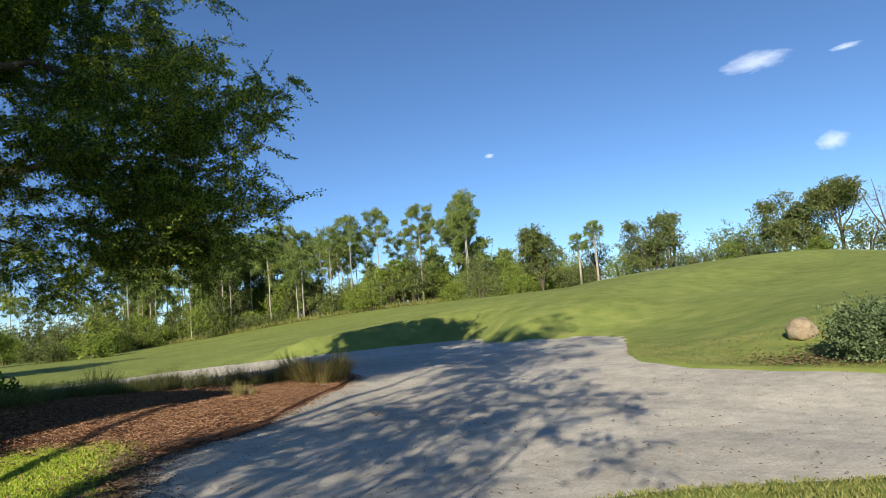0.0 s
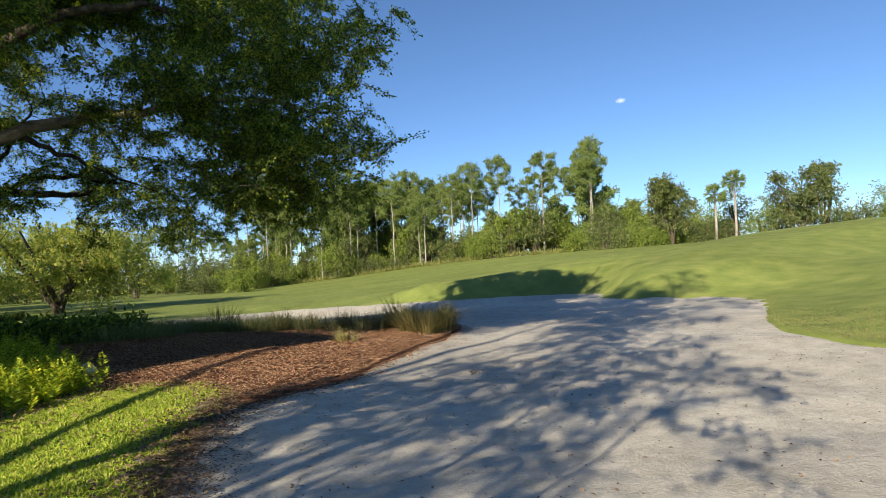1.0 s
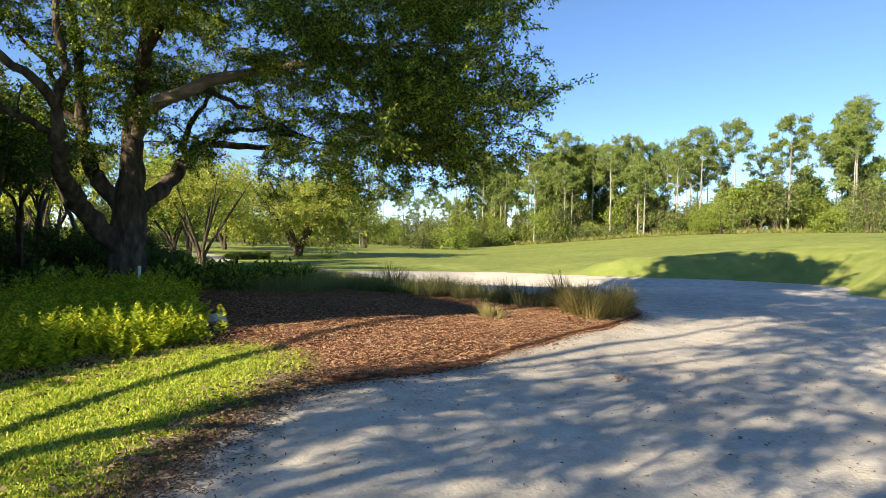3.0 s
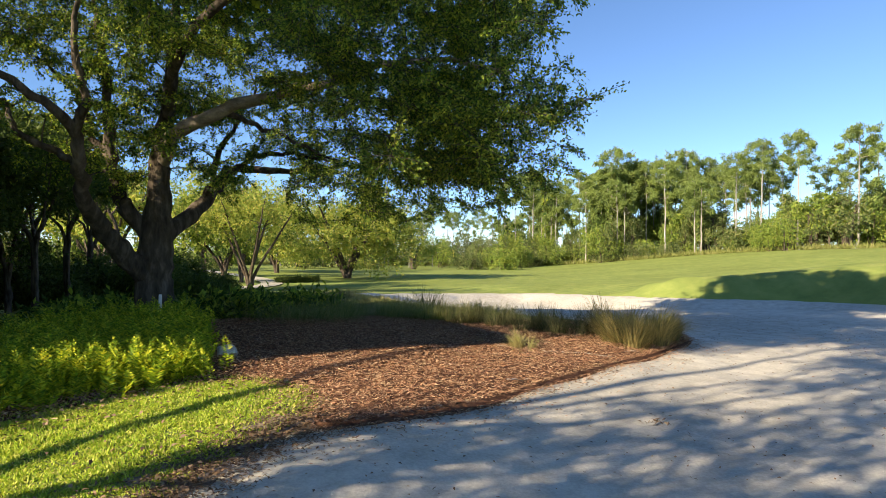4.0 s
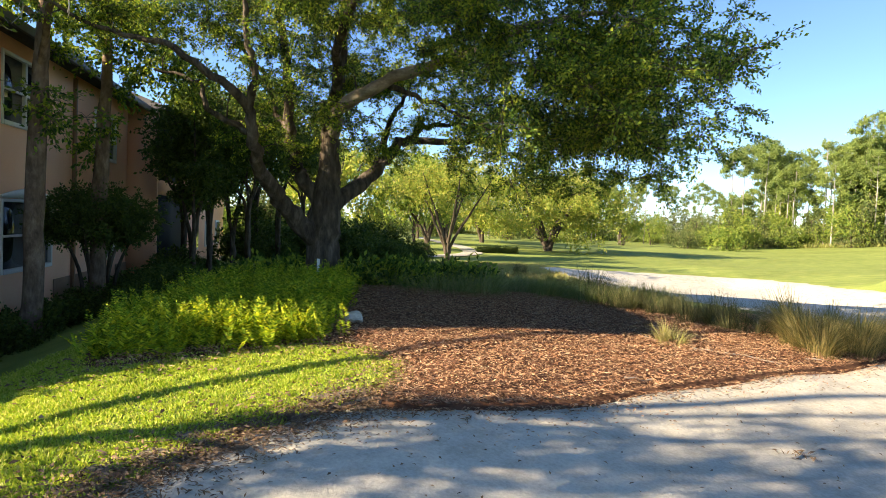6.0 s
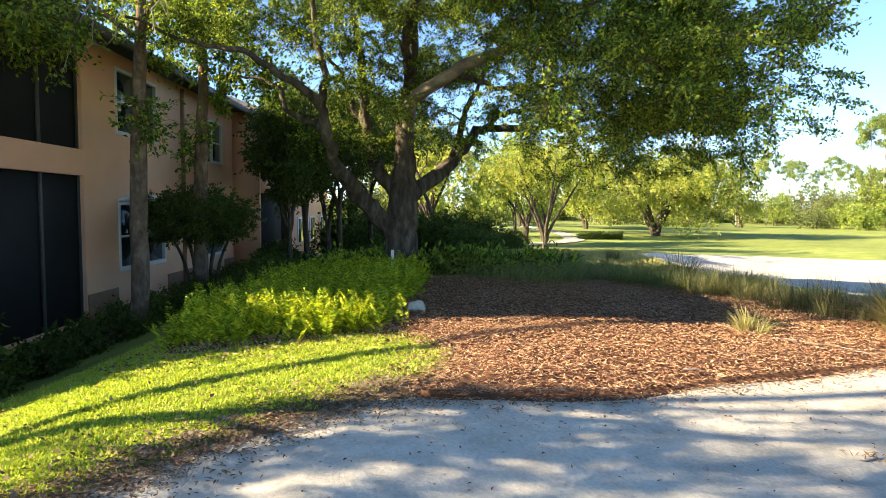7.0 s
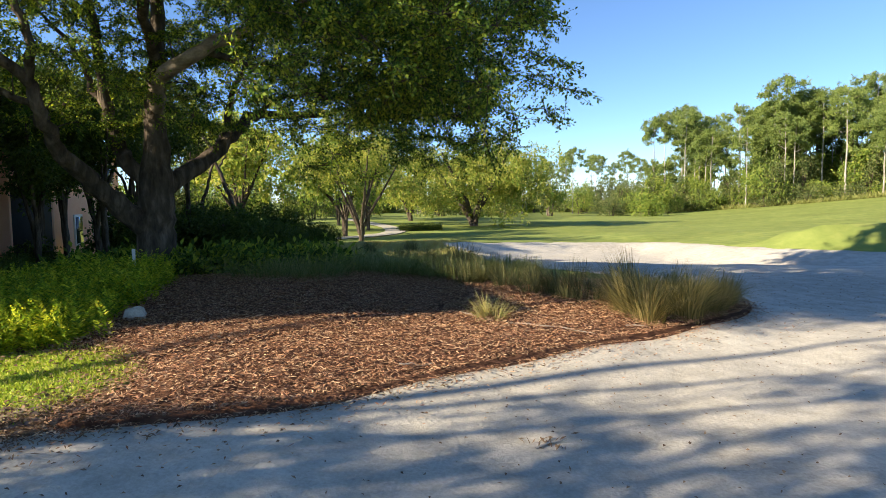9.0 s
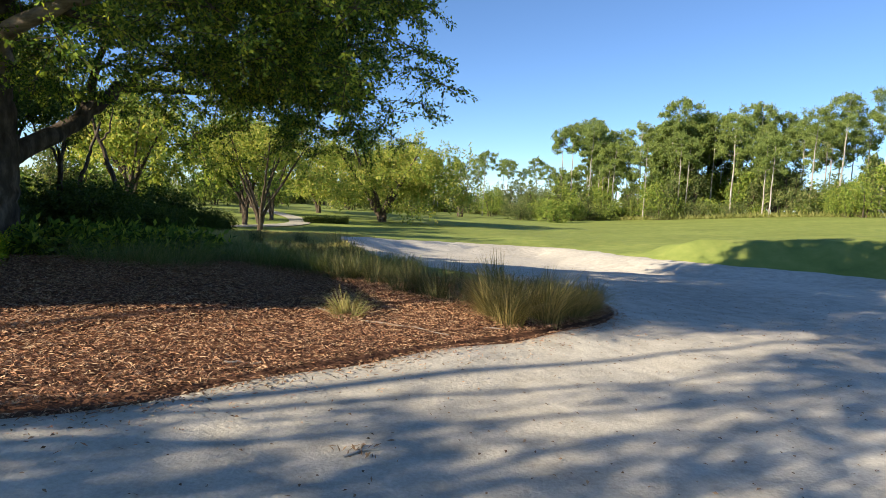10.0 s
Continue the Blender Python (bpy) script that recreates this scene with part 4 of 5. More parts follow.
# a clipped round shrub on several stems
clip = thing("clipped_shrub", (-7.55, 11.75, float(ground_at(-7.55, 11.75))), "dark round-topped clipped shrub on bare grey stems", "shrub")
crng = np.random.default_rng(350)
base_z = 0.85 - float(ground_at(-7.55, 11.75))
cl = blob_points(crng, [(0, 0, base_z + 0.45, 1.05, 1.35, 0.60)], 260)
cl[:, 2] = np.maximum(cl[:, 2], base_z + 0.05)
wood, crown = Geo(), Geo()
sk = []
for k in range(6):
    a = k * 1.05
    line = smooth_line([(0.15 * math.cos(a), 0.3 * math.sin(a), -0.1), (0.25 * math.cos(a), 0.45 * math.sin(a), 0.6 * base_z), (0.6 * math.cos(a), 0.9 * math.sin(a), base_z + 0.3)], 4)
    g = Geo()
    tube(g, line, np.linspace(0.05, 0.02, len(line)), 7)
    part("stem", g, M_BARK, clip, smooth=True)
    sk.append((line, np.linspace(0.05, 0.02, len(line))))
grow(crng, sk, cl, wood, 0.01, 0.05)
tagged(part("twig_mass", wood, M_BARK, clip), kind="stuff")
leaf_cloud(crown, crng, cl, 130, 0.17, 0.06, 0.035)
part("foliage", crown, M_DARK_LEAF, clip)

HEDGE = [bush("hedge_bush", 360 + i, (0.55, 0.45, 0.62), 60, (0.06, 0.032), M_DARK_LEAF, "low glossy hedge bush before the wall", "hedge", "hedge along the building", per=60) for i in range(3)]
places = [(-8.95 - 0.42 * a + 0.907 * o, 10.85 + 0.907 * a + 0.42 * o) for a, o in [(-6.6, 1.5), (-5.6, 1.6), (-4.7, 1.5), (-3.8, 1.6), (-2.9, 1.7), (-2.0, 1.6), (-1.2, 1.7), (-0.4, 1.8), (0.4, 1.7), (1.2, 1.8), (2.0, 1.9), (2.8, 2.0), (3.6, 2.0), (4.4, 2.1), (5.2, 2.2), (6.0, 2.2), (7.0, 2.4), (8.0, 2.6), (-0.8, 2.6), (0.2, 2.7), (1.2, 2.8), (2.2, 2.9)]]
planted(HEDGE, places, 8, 0.9, 1.25)
for k in range(5):
    set_down(HEDGE[k % 3], -6.7 + 0.7 * k, 56.6 + 0.4 * k, 0.6 + 0.35 * k, 1.25, 0.1)

# ---------------------------------------------------------------- trees across the course
broadleaf("crape_tree", "many-stemmed tree with fresh yellow-green leaves on the lawn", (-6.07, 38.8), 380, 6.9, 9.6, 7, M_SPRING_LEAF, (0.15, 0.08), 230, 52, fork=0.16, thick=0.14, crown_low=0.36, z=-0.75)
broadleaf("lawn_oak", "round-crowned oak with a short forked trunk on the fairway", (-1.3, 68.1), 381, 10.0, 18.0, 5, M_SPRING_LEAF, (0.26, 0.14), 600, 62, fork=0.12, thick=0.42, crown_low=0.16, spread_r=0.6, dome=True)
broadleaf("yellow_tree", "round tree with pale yellow-green spring leaves", (-11.5, 85.8), 382, 10.5, 15.0, 4, M_SPRING_LEAF, (0.30, 0.16), 330, 56, fork=0.15, thick=0.3, crown_low=0.14, spread_r=0.6, dome=True)
MID = [(-9.5, 47, 8.5, 9), (-15.0, 41, 9.0, 9), (-10.5, 58, 10, 11), (-20, 52, 11, 11), (-17, 70, 12, 13), (-27, 66, 12, 12), (-22, 90, 13, 14), (-38, 85, 13, 14)]
for i, (x, y, h, w) in enumerate(MID):
    broadleaf("lawn_tree", "leafy tree with olive and yellow spring foliage", (x, y), 390 + i, h, w, 4, M_SPRING_LEAF if i % 3 else M_SCRUB, (0.28, 0.15), 140, 52, fork=0.22, thick=0.16, crown_low=0.28, group="trees along the cart path", spread_r=0.55)
dead = thing("leaning_snag", (-10.3, 28.6, float(ground_at(-10.3, 28.6))), "pair of bare leaning dead tree trunks", "dead tree")
for line, r0 in (([(-0.9, 0, -0.2), (-0.75, 0.1, 1.2), (-0.45, 0, 2.3), (-0.2, 0.05, 3.2), (0.25, 0, 4.5)], 0.11), ([(1.6, 0.3, -0.2), (1.1, 0.25, 1.1), (0.75, 0.2, 2.2), (0.2, 0.1, 3.6), (-0.2, 0.0, 4.7), (-0.85, 0, 5.8)], 0.12), ([(0.2, 0.1, 3.6), (0.6, 0.1, 4.3), (0.75, 0, 5.2)], 0.05)):
    g = Geo()
    l = smooth_line(line, 5)
    l[1:] += np.random.default_rng(int(100 * r0)).normal(0, 0.025, l[1:].shape)
    tube(g, l, np.linspace(r0, 0.4 * r0, len(l)), 8)
    part("trunk", g, M_BARK, dead, smooth=True)

DARKS = [bush("evergreen_bush", 420 + i, s_, 90, (0.13, 0.07), M_DARK_LEAF, "dense dark evergreen bush under the trees", "shrub", "dark bushes under the trees", per=70) for i, s_ in enumerate([(1.6, 1.4, 1.9), (2.0, 1.5, 1.5)])]
planted(DARKS, [(-6.0, 21.5, 0.85), (-8.2, 20, 0.8), (-7.6, 25, 0.8), (-5.2, 25, 0.5), (-5.4, 28.5, 0.5), (-9.5, 27, 0.8), (-11, 24, 0.8), (-9.8, 17.2, 0.6), (-12.5, 30, 0.8), (-5.9, 31.5, 0.5), (-4.9, 22.5, 0.5), (-8.4, 24, 1.25), (-7.0, 28, 0.95), (-9.9, 22, 1.35), (-6.9, 23.2, 0.9)], 9)

# the dark wood beyond, the far low woods
planted(SCRUB, [(-12 + 7 * k + 3 * math.sin(k * 2.1), 158 + 6 * math.sin(k * 1.3), 1.05) for k in range(-9, 9)] + [(-70 + 6 * k, 118 + 3.2 * k + 4 * math.sin(k), 0.95) for k in range(12)], 10)
wrng = random.Random(20)
planted(SCRUB, [(-75 + 112 * wrng.random(), 104 + 40 * wrng.random(), 1.0) for k in range(64)], 21, 0.9, 1.5)
planted(PINES, [(-70 + 85 * wrng.random(), 118 + 30 * wrng.random(), 0.6) for k in range(22)], 22, 0.7, 1.1)
planted(SCRUB, [(-60 + 34 * wrng.random(), 42 + 55 * wrng.random(), 1.2) for k in range(24)], 23, 0.9, 1.4)
planted(SCRUB, [(-4 + 44 * wrng.random(), 138 + 24 * wrng.random(), 1.15) for k in range(30)], 25, 0.8, 1.3)
planted(PINES, [(-30 + 3.4 * k + 2 * math.sin(3 * k), 168 + 9 * math.sin(2 * k), 0.66) for k in range(22)], 11, 0.7, 1.1)

WOODS = [broadleaf("woodland_tree", "leafy green tree among the pines", (0, 400), 460 + i, h, w, 3, m_, (0.44, 0.24), 90, 36, fork=0.2, thick=0.14, crown_low=0.2, group="leafy trees along the woodland edge", spread_r=0.55) for i, (h, w, m_) in enumerate([(10, 6, M_SCRUB), (13, 6.5, M_PINE), (8, 6, M_SCRUB)])]
planted(WOODS, WOOD_PLACES, 24, 0.75, 1.15)

# right of the pines: a cone-shaped tree, two cabbage palms, loose trees
broadleaf("cone_tree", "dense dark green tree with a pointed crown", (78, 59.5), 440, 12.5, 8.0, 3, M_OLIVE, (0.36, 0.16), 260, 60, fork=0.1, thick=0.2, crown_low=0.08, spread_r=0.6)
broadleaf("round_tree", "loose-crowned dark green tree at the fairway edge", (87, 45), 441, 11.5, 9.5, 3, M_OLIVE, (0.36, 0.16), 260, 60, fork=0.1, thick=0.2, crown_low=0.1, spread_r=0.6)
broadleaf("edge_tree", "spreading green tree at the fairway edge", (94, 28), 442, 11.0, 10.0, 3, M_OLIVE, (0.36, 0.17), 250, 60, fork=0.2, thick=0.2, crown_low=0.15, spread_r=0.65)
broadleaf("edge_tree", "spreading green tree at the fairway edge", (96, 21.5), 443, 12.5, 8.0, 3, M_OLIVE, (0.36, 0.17), 190, 50, fork=0.3, thick=0.2, crown_low=0.3, spread_r=0.6)
broadleaf("bare_tree", "thin tree with sparse reddish twigs", (97, 16.5), 444, 12.0, 8.0, 4, M_LITTER, (0.3, 0.04), 110, 14, fork=0.25, thick=0.14, crown_low=0.25, spread_r=0.7)
planted(SCRUB, [(91, 36), (90, 39), (92.5, 33), (95, 24), (93, 30), (98, 12), (99, 6), (100, 0), (89, 43), (84, 49), (80, 56), (76, 62), (72, 67), (97, 19), (87, 48), (82, 58), (79, 62), (94, 33), (95, 36), (93, 42), (98, 25), (85, 55)], 12, 1.0, 1.5)


def palm(x, y, h, seed):
    prng = np.random.default_rng(seed)
    root = thing("cabbage_palm", (x, y, float(ground_at(x, y))), "cabbage palm with slim trunk and round fan crown", "palm", "palms at the fairway edge")
    g = Geo()
    z = np.linspace(-0.3, h, 8)
    tube(g, np.stack([0.15 * np.sin(z / 3), 0 * z, z], 1), np.linspace(0.2, 0.15, 8), 8)
    part("trunk", g, M_PINE_BARK, root, smooth=True)
    g = Geo()
    for k in range(46):
        a, e = prng.uniform(0, 6.28), prng.uniform(-0.7, 1.3)
        d = np.array([math.cos(a) * math.cos(e), math.sin(a) * math.cos(e), math.sin(e)])
        c = np.array([0.15 * math.sin(h / 3), 0, h]) + d * 1.0
        n = 9
        fan = unit(d + prng.normal(0, 0.45, (n, 3)) - np.array([0, 0, 0.25]))
        leaves(g, np.repeat(c[None], n, 0), fan, 0.95, 0.16, prng)
        tube(g, np.array([c - d * 1.0, c]), [0.03, 0.02], 3, cap=False)
    part("crown", g, M_PINE, root)
    return root


palm(81.5, 54.5, 7.2, 450)
palm(83.5, 52.6, 9.0, 451)

# ---------------------------------------------------------------- plants of the bed


def reed(name, seed, count, height, spread_r, material, label, category, group="", arch=1.0, width=0.006, tufts=5):
    """A clump of arching blades that stand in a few tufts, each with its own lean and height."""
    prng = np.random.default_rng(seed)
    root = thing(name, (0, 0, 0), label, category, group)
    g = Geo()
    which = prng.integers(0, tufts, count)
    centre = prng.normal(0, 0.38 * spread_r, (tufts, 2))
    tilt = prng.normal(0, 0.16 * height, (tufts, 2)) + 0.25 * centre
    tall = prng.uniform(0.62, 1.08, tufts)
    a = prng.uniform(0, 2 * math.pi, count)
    out = np.stack([np.cos(a), np.sin(a)], 1)
    foot = centre[which] + out * (0.32 * spread_r * np.sqrt(prng.random(count)))[:, None]
    h = height * tall[which] * (0.35 + 0.7 * prng.random(count) ** 0.7)
    bend = (0.06 + 0.95 * arch * prng.random(count) ** 1.6) * h
    side = np.stack([-out[:, 1], out[:, 0]], 1)
    w = width * prng.uniform(0.6, 1.4, count)
    rows = []
    for t, ww in ((0, 0.9), (0.3, 1.0), (0.6, 0.8), (0.85, 0.5), (1.0, 0.08)):
        p = foot + out * (bend * t ** 2)[:, None] + tilt[which] * t ** 1.5
        z = h * (t - 0.42 * (bend / h) * t ** 2.6) - 0.03
        for sgn in (-1, 1):
            q = p + sgn * side * (w * ww / 2)[:, None]
            rows.append(np.column_stack([q, z]))
    v = np.stack(rows, 1)
    i = np.arange(count)[:, None] * 10
    f = np.concatenate([i + np.array([[2 * k, 2 * k + 1, 2 * k + 3, 2 * k + 2]]) for k in range(4)])
    g.add(v.reshape(-1, 3), f)
    tagged(part("foliage", g, material, root), kind="stuff")
    return root


CORD = [reed("cord_grass", 500 + i, 1300, 0.9, 0.55, M_REED, "arching clump of tan and green cord grass", "ornamental grass", "grass clumps along the bunker", arch=1.15, width=0.0075, tufts=7) for i in range(3)]
planted(CORD, [(5.2, 9.55, 0.9), (5.7, 9.8, 0.85), (6.15, 10.3, 0.8), (5.35, 10.3, 0.85), (6.0, 11.1, 0.75), (6.45, 10.75, 0.65)], 13, 0.85, 1.1)
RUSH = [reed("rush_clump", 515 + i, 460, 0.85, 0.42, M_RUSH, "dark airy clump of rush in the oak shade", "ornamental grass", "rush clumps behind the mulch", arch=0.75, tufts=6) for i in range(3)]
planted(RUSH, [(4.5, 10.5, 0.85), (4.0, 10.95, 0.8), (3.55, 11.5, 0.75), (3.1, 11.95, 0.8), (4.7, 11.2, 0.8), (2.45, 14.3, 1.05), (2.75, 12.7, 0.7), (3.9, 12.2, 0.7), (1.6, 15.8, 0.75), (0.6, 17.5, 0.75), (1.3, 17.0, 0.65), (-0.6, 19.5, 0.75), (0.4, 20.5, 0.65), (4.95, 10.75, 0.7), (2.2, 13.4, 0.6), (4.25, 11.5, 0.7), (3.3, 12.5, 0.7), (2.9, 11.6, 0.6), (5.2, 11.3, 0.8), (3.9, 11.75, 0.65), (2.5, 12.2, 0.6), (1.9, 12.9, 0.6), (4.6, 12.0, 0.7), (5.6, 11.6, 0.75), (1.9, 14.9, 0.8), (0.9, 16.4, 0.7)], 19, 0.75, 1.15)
TUFT = reed("grass_tuft", 510, 320, 0.36, 0.26, M_DRY_BLADE, "small yellow-green grass tuft in the mulch", "grass tuft")
set_down(TUFT, 3.36, 8.95, 0.3, 1.0, 0.0, True)
LILY = [reed("lilyturf", 520 + i, 620, 0.46, 0.6, M_TURF, "soft low clump of fine grey-green grass", "ground cover", "ground cover behind the mulch", arch=1.3, width=0.005, tufts=9) for i in range(2)]
lrng = random.Random(14)
planted(LILY, [(-0.9 + 4.6 * lrng.random(), 12.0 + 3.4 * lrng.random()) for k in range(80)] + [(-1.0 + 1.6 * lrng.random(), 10.9 + 1.4 * lrng.random()) for k in range(14)], 15)


COVER = [bush("ground_cover", 525 + i, (0.5, 0.5, 0.42), 40, (0.12, 0.05), M_OAK_LEAF, "low dark green leafy plant under the oak", "ground cover", "leafy plants round the oak", per=30) for i in range(2)]
planted(COVER, [(-1.9 + 2.2 * lrng.random(), 11.3 + 2.2 * lrng.random()) for k in range(30)] + [(-4.6 + 1.6 * lrng.random(), 10.6 + 3.4 * lrng.random()) for k in range(16)], 18, 0.8, 1.2)


def fern(seed):
    prng = np.random.default_rng(seed)
    root = thing("fern", (0, 0, 0), "upright sword fern with bright green fronds", "fern", "fern bed under the oak")
    g = Geo()
    for k in range(13):
        a, reach, h = prng.uniform(0, 6.28), prng.uniform(0.03, 0.24), prng.uniform(0.16, 0.54)
        d = np.array([math.cos(a), math.sin(a), 0])
        t = np.linspace(0.06, 1, 20)[:, None]
        foot = np.array([prng.normal(0, 0.09), prng.normal(0, 0.09), 0])
        line = foot + d * reach * t ** 1.5 + np.array([0, 0, h]) * (t - 0.08 * t ** 3) + prng.normal(0, 0.003, (20, 3))
        b = a + 1.57 + prng.uniform(-0.9, 0.9)
        side = np.array([math.cos(b), math.sin(b), 0])
        tang = unit(np.gradient(line, axis=0))
        ln = 0.068 * np.sin(np.clip(t[:, 0], 0, 1) * math.pi * 0.86 + 0.3) + 0.008
        for sgn in (-1, 1):
            leaves(g, line, sgn * side + 0.55 * tang + prng.normal(0, 0.08, (20, 3)), ln, 0.017, prng, 0.1)
    tagged(part("foliage", g, M_FERN, root), kind="stuff")
    return root


FERN_BED = rounded([(-0.32, 7.15), (-1.2, 6.45), (-1.95, 5.75), (-2.9, 6.3), (-3.4, 8.0), (-3.9, 10.0), (-3.6, 11.4), (-2.2, 11.4), (-1.3, 10.4), (-0.8, 8.6), (-0.5, 7.75)])
FERNS = [fern(530 + i) for i in range(4)]
frng = random.Random(16)
places = []
while len(places) < 300:
    x, y = frng.uniform(-4, -0.4), frng.uniform(5.5, 11.6)
    if inside(FERN_BED, x, y) < -0.08 and all((x - p[0]) ** 2 + (y - p[1]) ** 2 > 0.02 for p in places) and math.hypot(x + 2.65, y - 12) > 0.5:
        places.append((x, y))
planted(FERNS, places, 17, 0.7, 1.15)


def rock(x, y, size, seed, label, name="boulder", material=M_STONE):
    bm = bmesh.new()
    bmesh.ops.create_icosphere(bm, subdivisions=3, radius=1.0)
    for v in bm.verts:
        n = noise.noise(v.co * 1.3 + Vector((seed, 0, 0))) * 0.35 + noise.noise(v.co * 3.5 + Vector((0, seed, 0))) * 0.12
        v.co *= 1 + n
        v.co = Vector((v.co.x * size[0], v.co.y * size[1], max(v.co.z, -0.6) * size[2]))
    me = bpy.data.meshes.new(name)
    bm.to_mesh(me)
    bm.free()
    me.materials.append(material)
    for p in me.polygons:
        p.use_smooth = True
    ob = new(name, me)
    ob.matrix_basis = Matrix.Translation((x, y, float(ground_at(x, y)) + 0.45 * size[2]))
    return tagged(ob, label, "rock")


rock(-0.50, 8.15, (0.13, 0.10, 0.085), 3, "small pale rock at the edge of the ferns")
rock(11.25, 2.5, (0.30, 0.26, 0.24), 5, "tan boulder beside the round shrub", material=M_BOULDER)
rock(11.2, 0.7, (0.5, 0.35, 0.30), 8, "wide tan boulder behind the round shrub", material=M_BOULDER)
stake = thing("marker_stake", (-2.02, 10.4, float(ground_at(-2.02, 10.4))), "short white marker stake among the ferns", "stake")
geo = Geo()
box(geo, (-0.025, -0.012, -0.1), (0.025, 0.012, 0.5), bevel=0.006)
part("post", geo, M_TRIM, stake)

ROUND = bush("round_shrub", 550, (0.72, 0.7, 1.05), 150, (0.05, 0.028), M_GREY_LEAF, "round grey-green shrub at the edge of the bunker", "shrub", per=110)
set_down(ROUND, 9.5, 1.05, 0.2, 1.0, 0.05, True)
ROUND2 = bush("round_shrub", 551, (0.8, 0.8, 0.9), 110, (0.05, 0.028), M_GREY_LEAF, "round grey-green shrub at the edge of the bunker", "shrub", per=110)
set_down(ROUND2, 9.5, -0.3, 1.2, 1.0, 0.05, True)

# ---------------------------------------------------------------- chips, litter, blades


def scatter(name, count, lo, hi, keep, material, length, width, label, category, tilt=0.25, lift=0.0, seed=600, upright=False):
    """Loose flat pieces lying on the ground, or standing blades."""
    prng = np.random.default_rng(seed)
    x, y = prng.uniform(lo[0], hi[0], count), prng.uniform(lo[1], hi[1], count)
    k = keep(x, y, prng)
    if upright:
        border = np.minimum(np.minimum(x - lo[0], hi[0] - x), np.minimum(y - lo[1], hi[1] - y))
        k &= border > 0.9 * prng.random(count) ** 0.7 * (1 + 0.4 * np.sin(3.1 * x + 2.3 * y))
    x, y = x[k], y[k]
    n = len(x)
    z = ground_at(x, y) + lift + (prng.random(n) * 0.02 if not upright else -0.005)
    a = prng.uniform(0, 2 * math.pi, n)
    g = Geo()
    size = prng.uniform(0.6, 1.3, n)
    if upright:
        along = np.column_stack([np.cos(a) * prng.uniform(0.1, 1.7, n), np.sin(a) * prng.uniform(0.1, 1.7, n), np.ones(n)])
        size = size * (0.8 + 0.35 * np.sin(9.0 * x + 4.0 * np.sin(5.0 * y)) * np.sin(11.0 * y + 3.0 * np.sin(6.0 * x)))
        leaves(g, np.column_stack([x, y, z]), along, length * size, width, prng, 0.1)
    else:
        d = np.column_stack([np.cos(a), np.sin(a), prng.normal(0, tilt, n)])
        d = unit(d)
        side = unit(np.column_stack([-np.sin(a), np.cos(a), prng.normal(0, tilt * 1.6, n)]))
        up = np.cross(d, side)
        at = np.column_stack([x, y, z])
        ln, wd = (length * size)[:, None], (width * prng.uniform(0.6, 1.4, n))[:, None]
        v = np.stack([at - d * ln / 2, at - side * wd / 2 + up * wd * 0.3, at + d * ln / 2, at + side * wd / 2 + up * wd * 0.3], 1)
        g.add(v.reshape(-1, 3), np.arange(4 * n).reshape(n, 4))
    return tagged(part(name, g, material), label, category, kind="stuff")


scatter("bark_chips", 230000, (-2.2, 3.4), (7.2, 14.0), lambda x, y, q: (inside(BED, x, y) < np.where(q.random(len(x)) < 0.15, 0.34, 0.11) * np.abs(q.normal(size=len(x))) - 0.02) & (inside(FERN_BED, x, y) > -0.2), M_CHIP, 0.046, 0.0095, "loose red-brown bark chips on the planting bed", "bark mulch", lift=0.012, seed=601)
scatter("dead_leaves", 21000, (-0.6, -3.0), (12, 16), lambda x, y, q: (inside(SAND, x, y) < 0.0) & (inside(BED, x, y) > 0.02) & (q.random(len(x)) < 0.22 + 0.6 * smooth01(0.9, 0.05, inside(BED, x, y))), M_LITTER, 0.033, 0.016, "dead brown leaves scattered over the bunker sand", "dead leaves", lift=0.0, seed=602)
scatter("edge_litter", 26000, (-1.0, 1.6), (4.5, 9.0), lambda x, y, q: ((np.abs(inside(BED, x, y)) < np.abs(q.normal(0, 0.14, len(x)))) | (np.abs(inside(SAND, x, y)) < np.abs(q.normal(0, 0.12, len(x))))) & (inside(BED, x, y) > -0.25), M_LITTER, 0.05, 0.014, "dead leaves and straw along the lawn's edge", "dead leaves", lift=0.004, seed=603)
scatter("lawn_blades", 230000, (-4.2, 1.2), (1.0, 8.0), lambda x, y, q: (inside(SAND, x, y) > -0.08 + 0.30 * q.random(len(x)) ** 2) & (inside(BED, x, y) > -0.10 + 0.25 * q.random(len(x))), M_BLADE, 0.044, 0.0125, "short bright green lawn grass", "grass", seed=604, upright=True)
scatter("near_lawn_blades", 60000, (1.0, -2.5), (5.0, 1.6), lambda x, y, q: (inside(SAND, x, y) > 0.02) & (inside(SAND, x, y) < 1.2), M_ROUGH, 0.05, 0.009, "short lawn grass at the bunker's edge", "grass", seed=605, upright=True)
scatter("lip_blades", 90000, (7.5, -2), (20, 26), lambda x, y, q: (inside(SAND, x, y) > -0.02) & (inside(SAND, x, y) < 0.12 + np.abs(q.normal(0, 0.4, len(x)))), M_ROUGH, 0.035, 0.009, "mown grass on the bunker's bank", "grass", seed=606, upright=True)
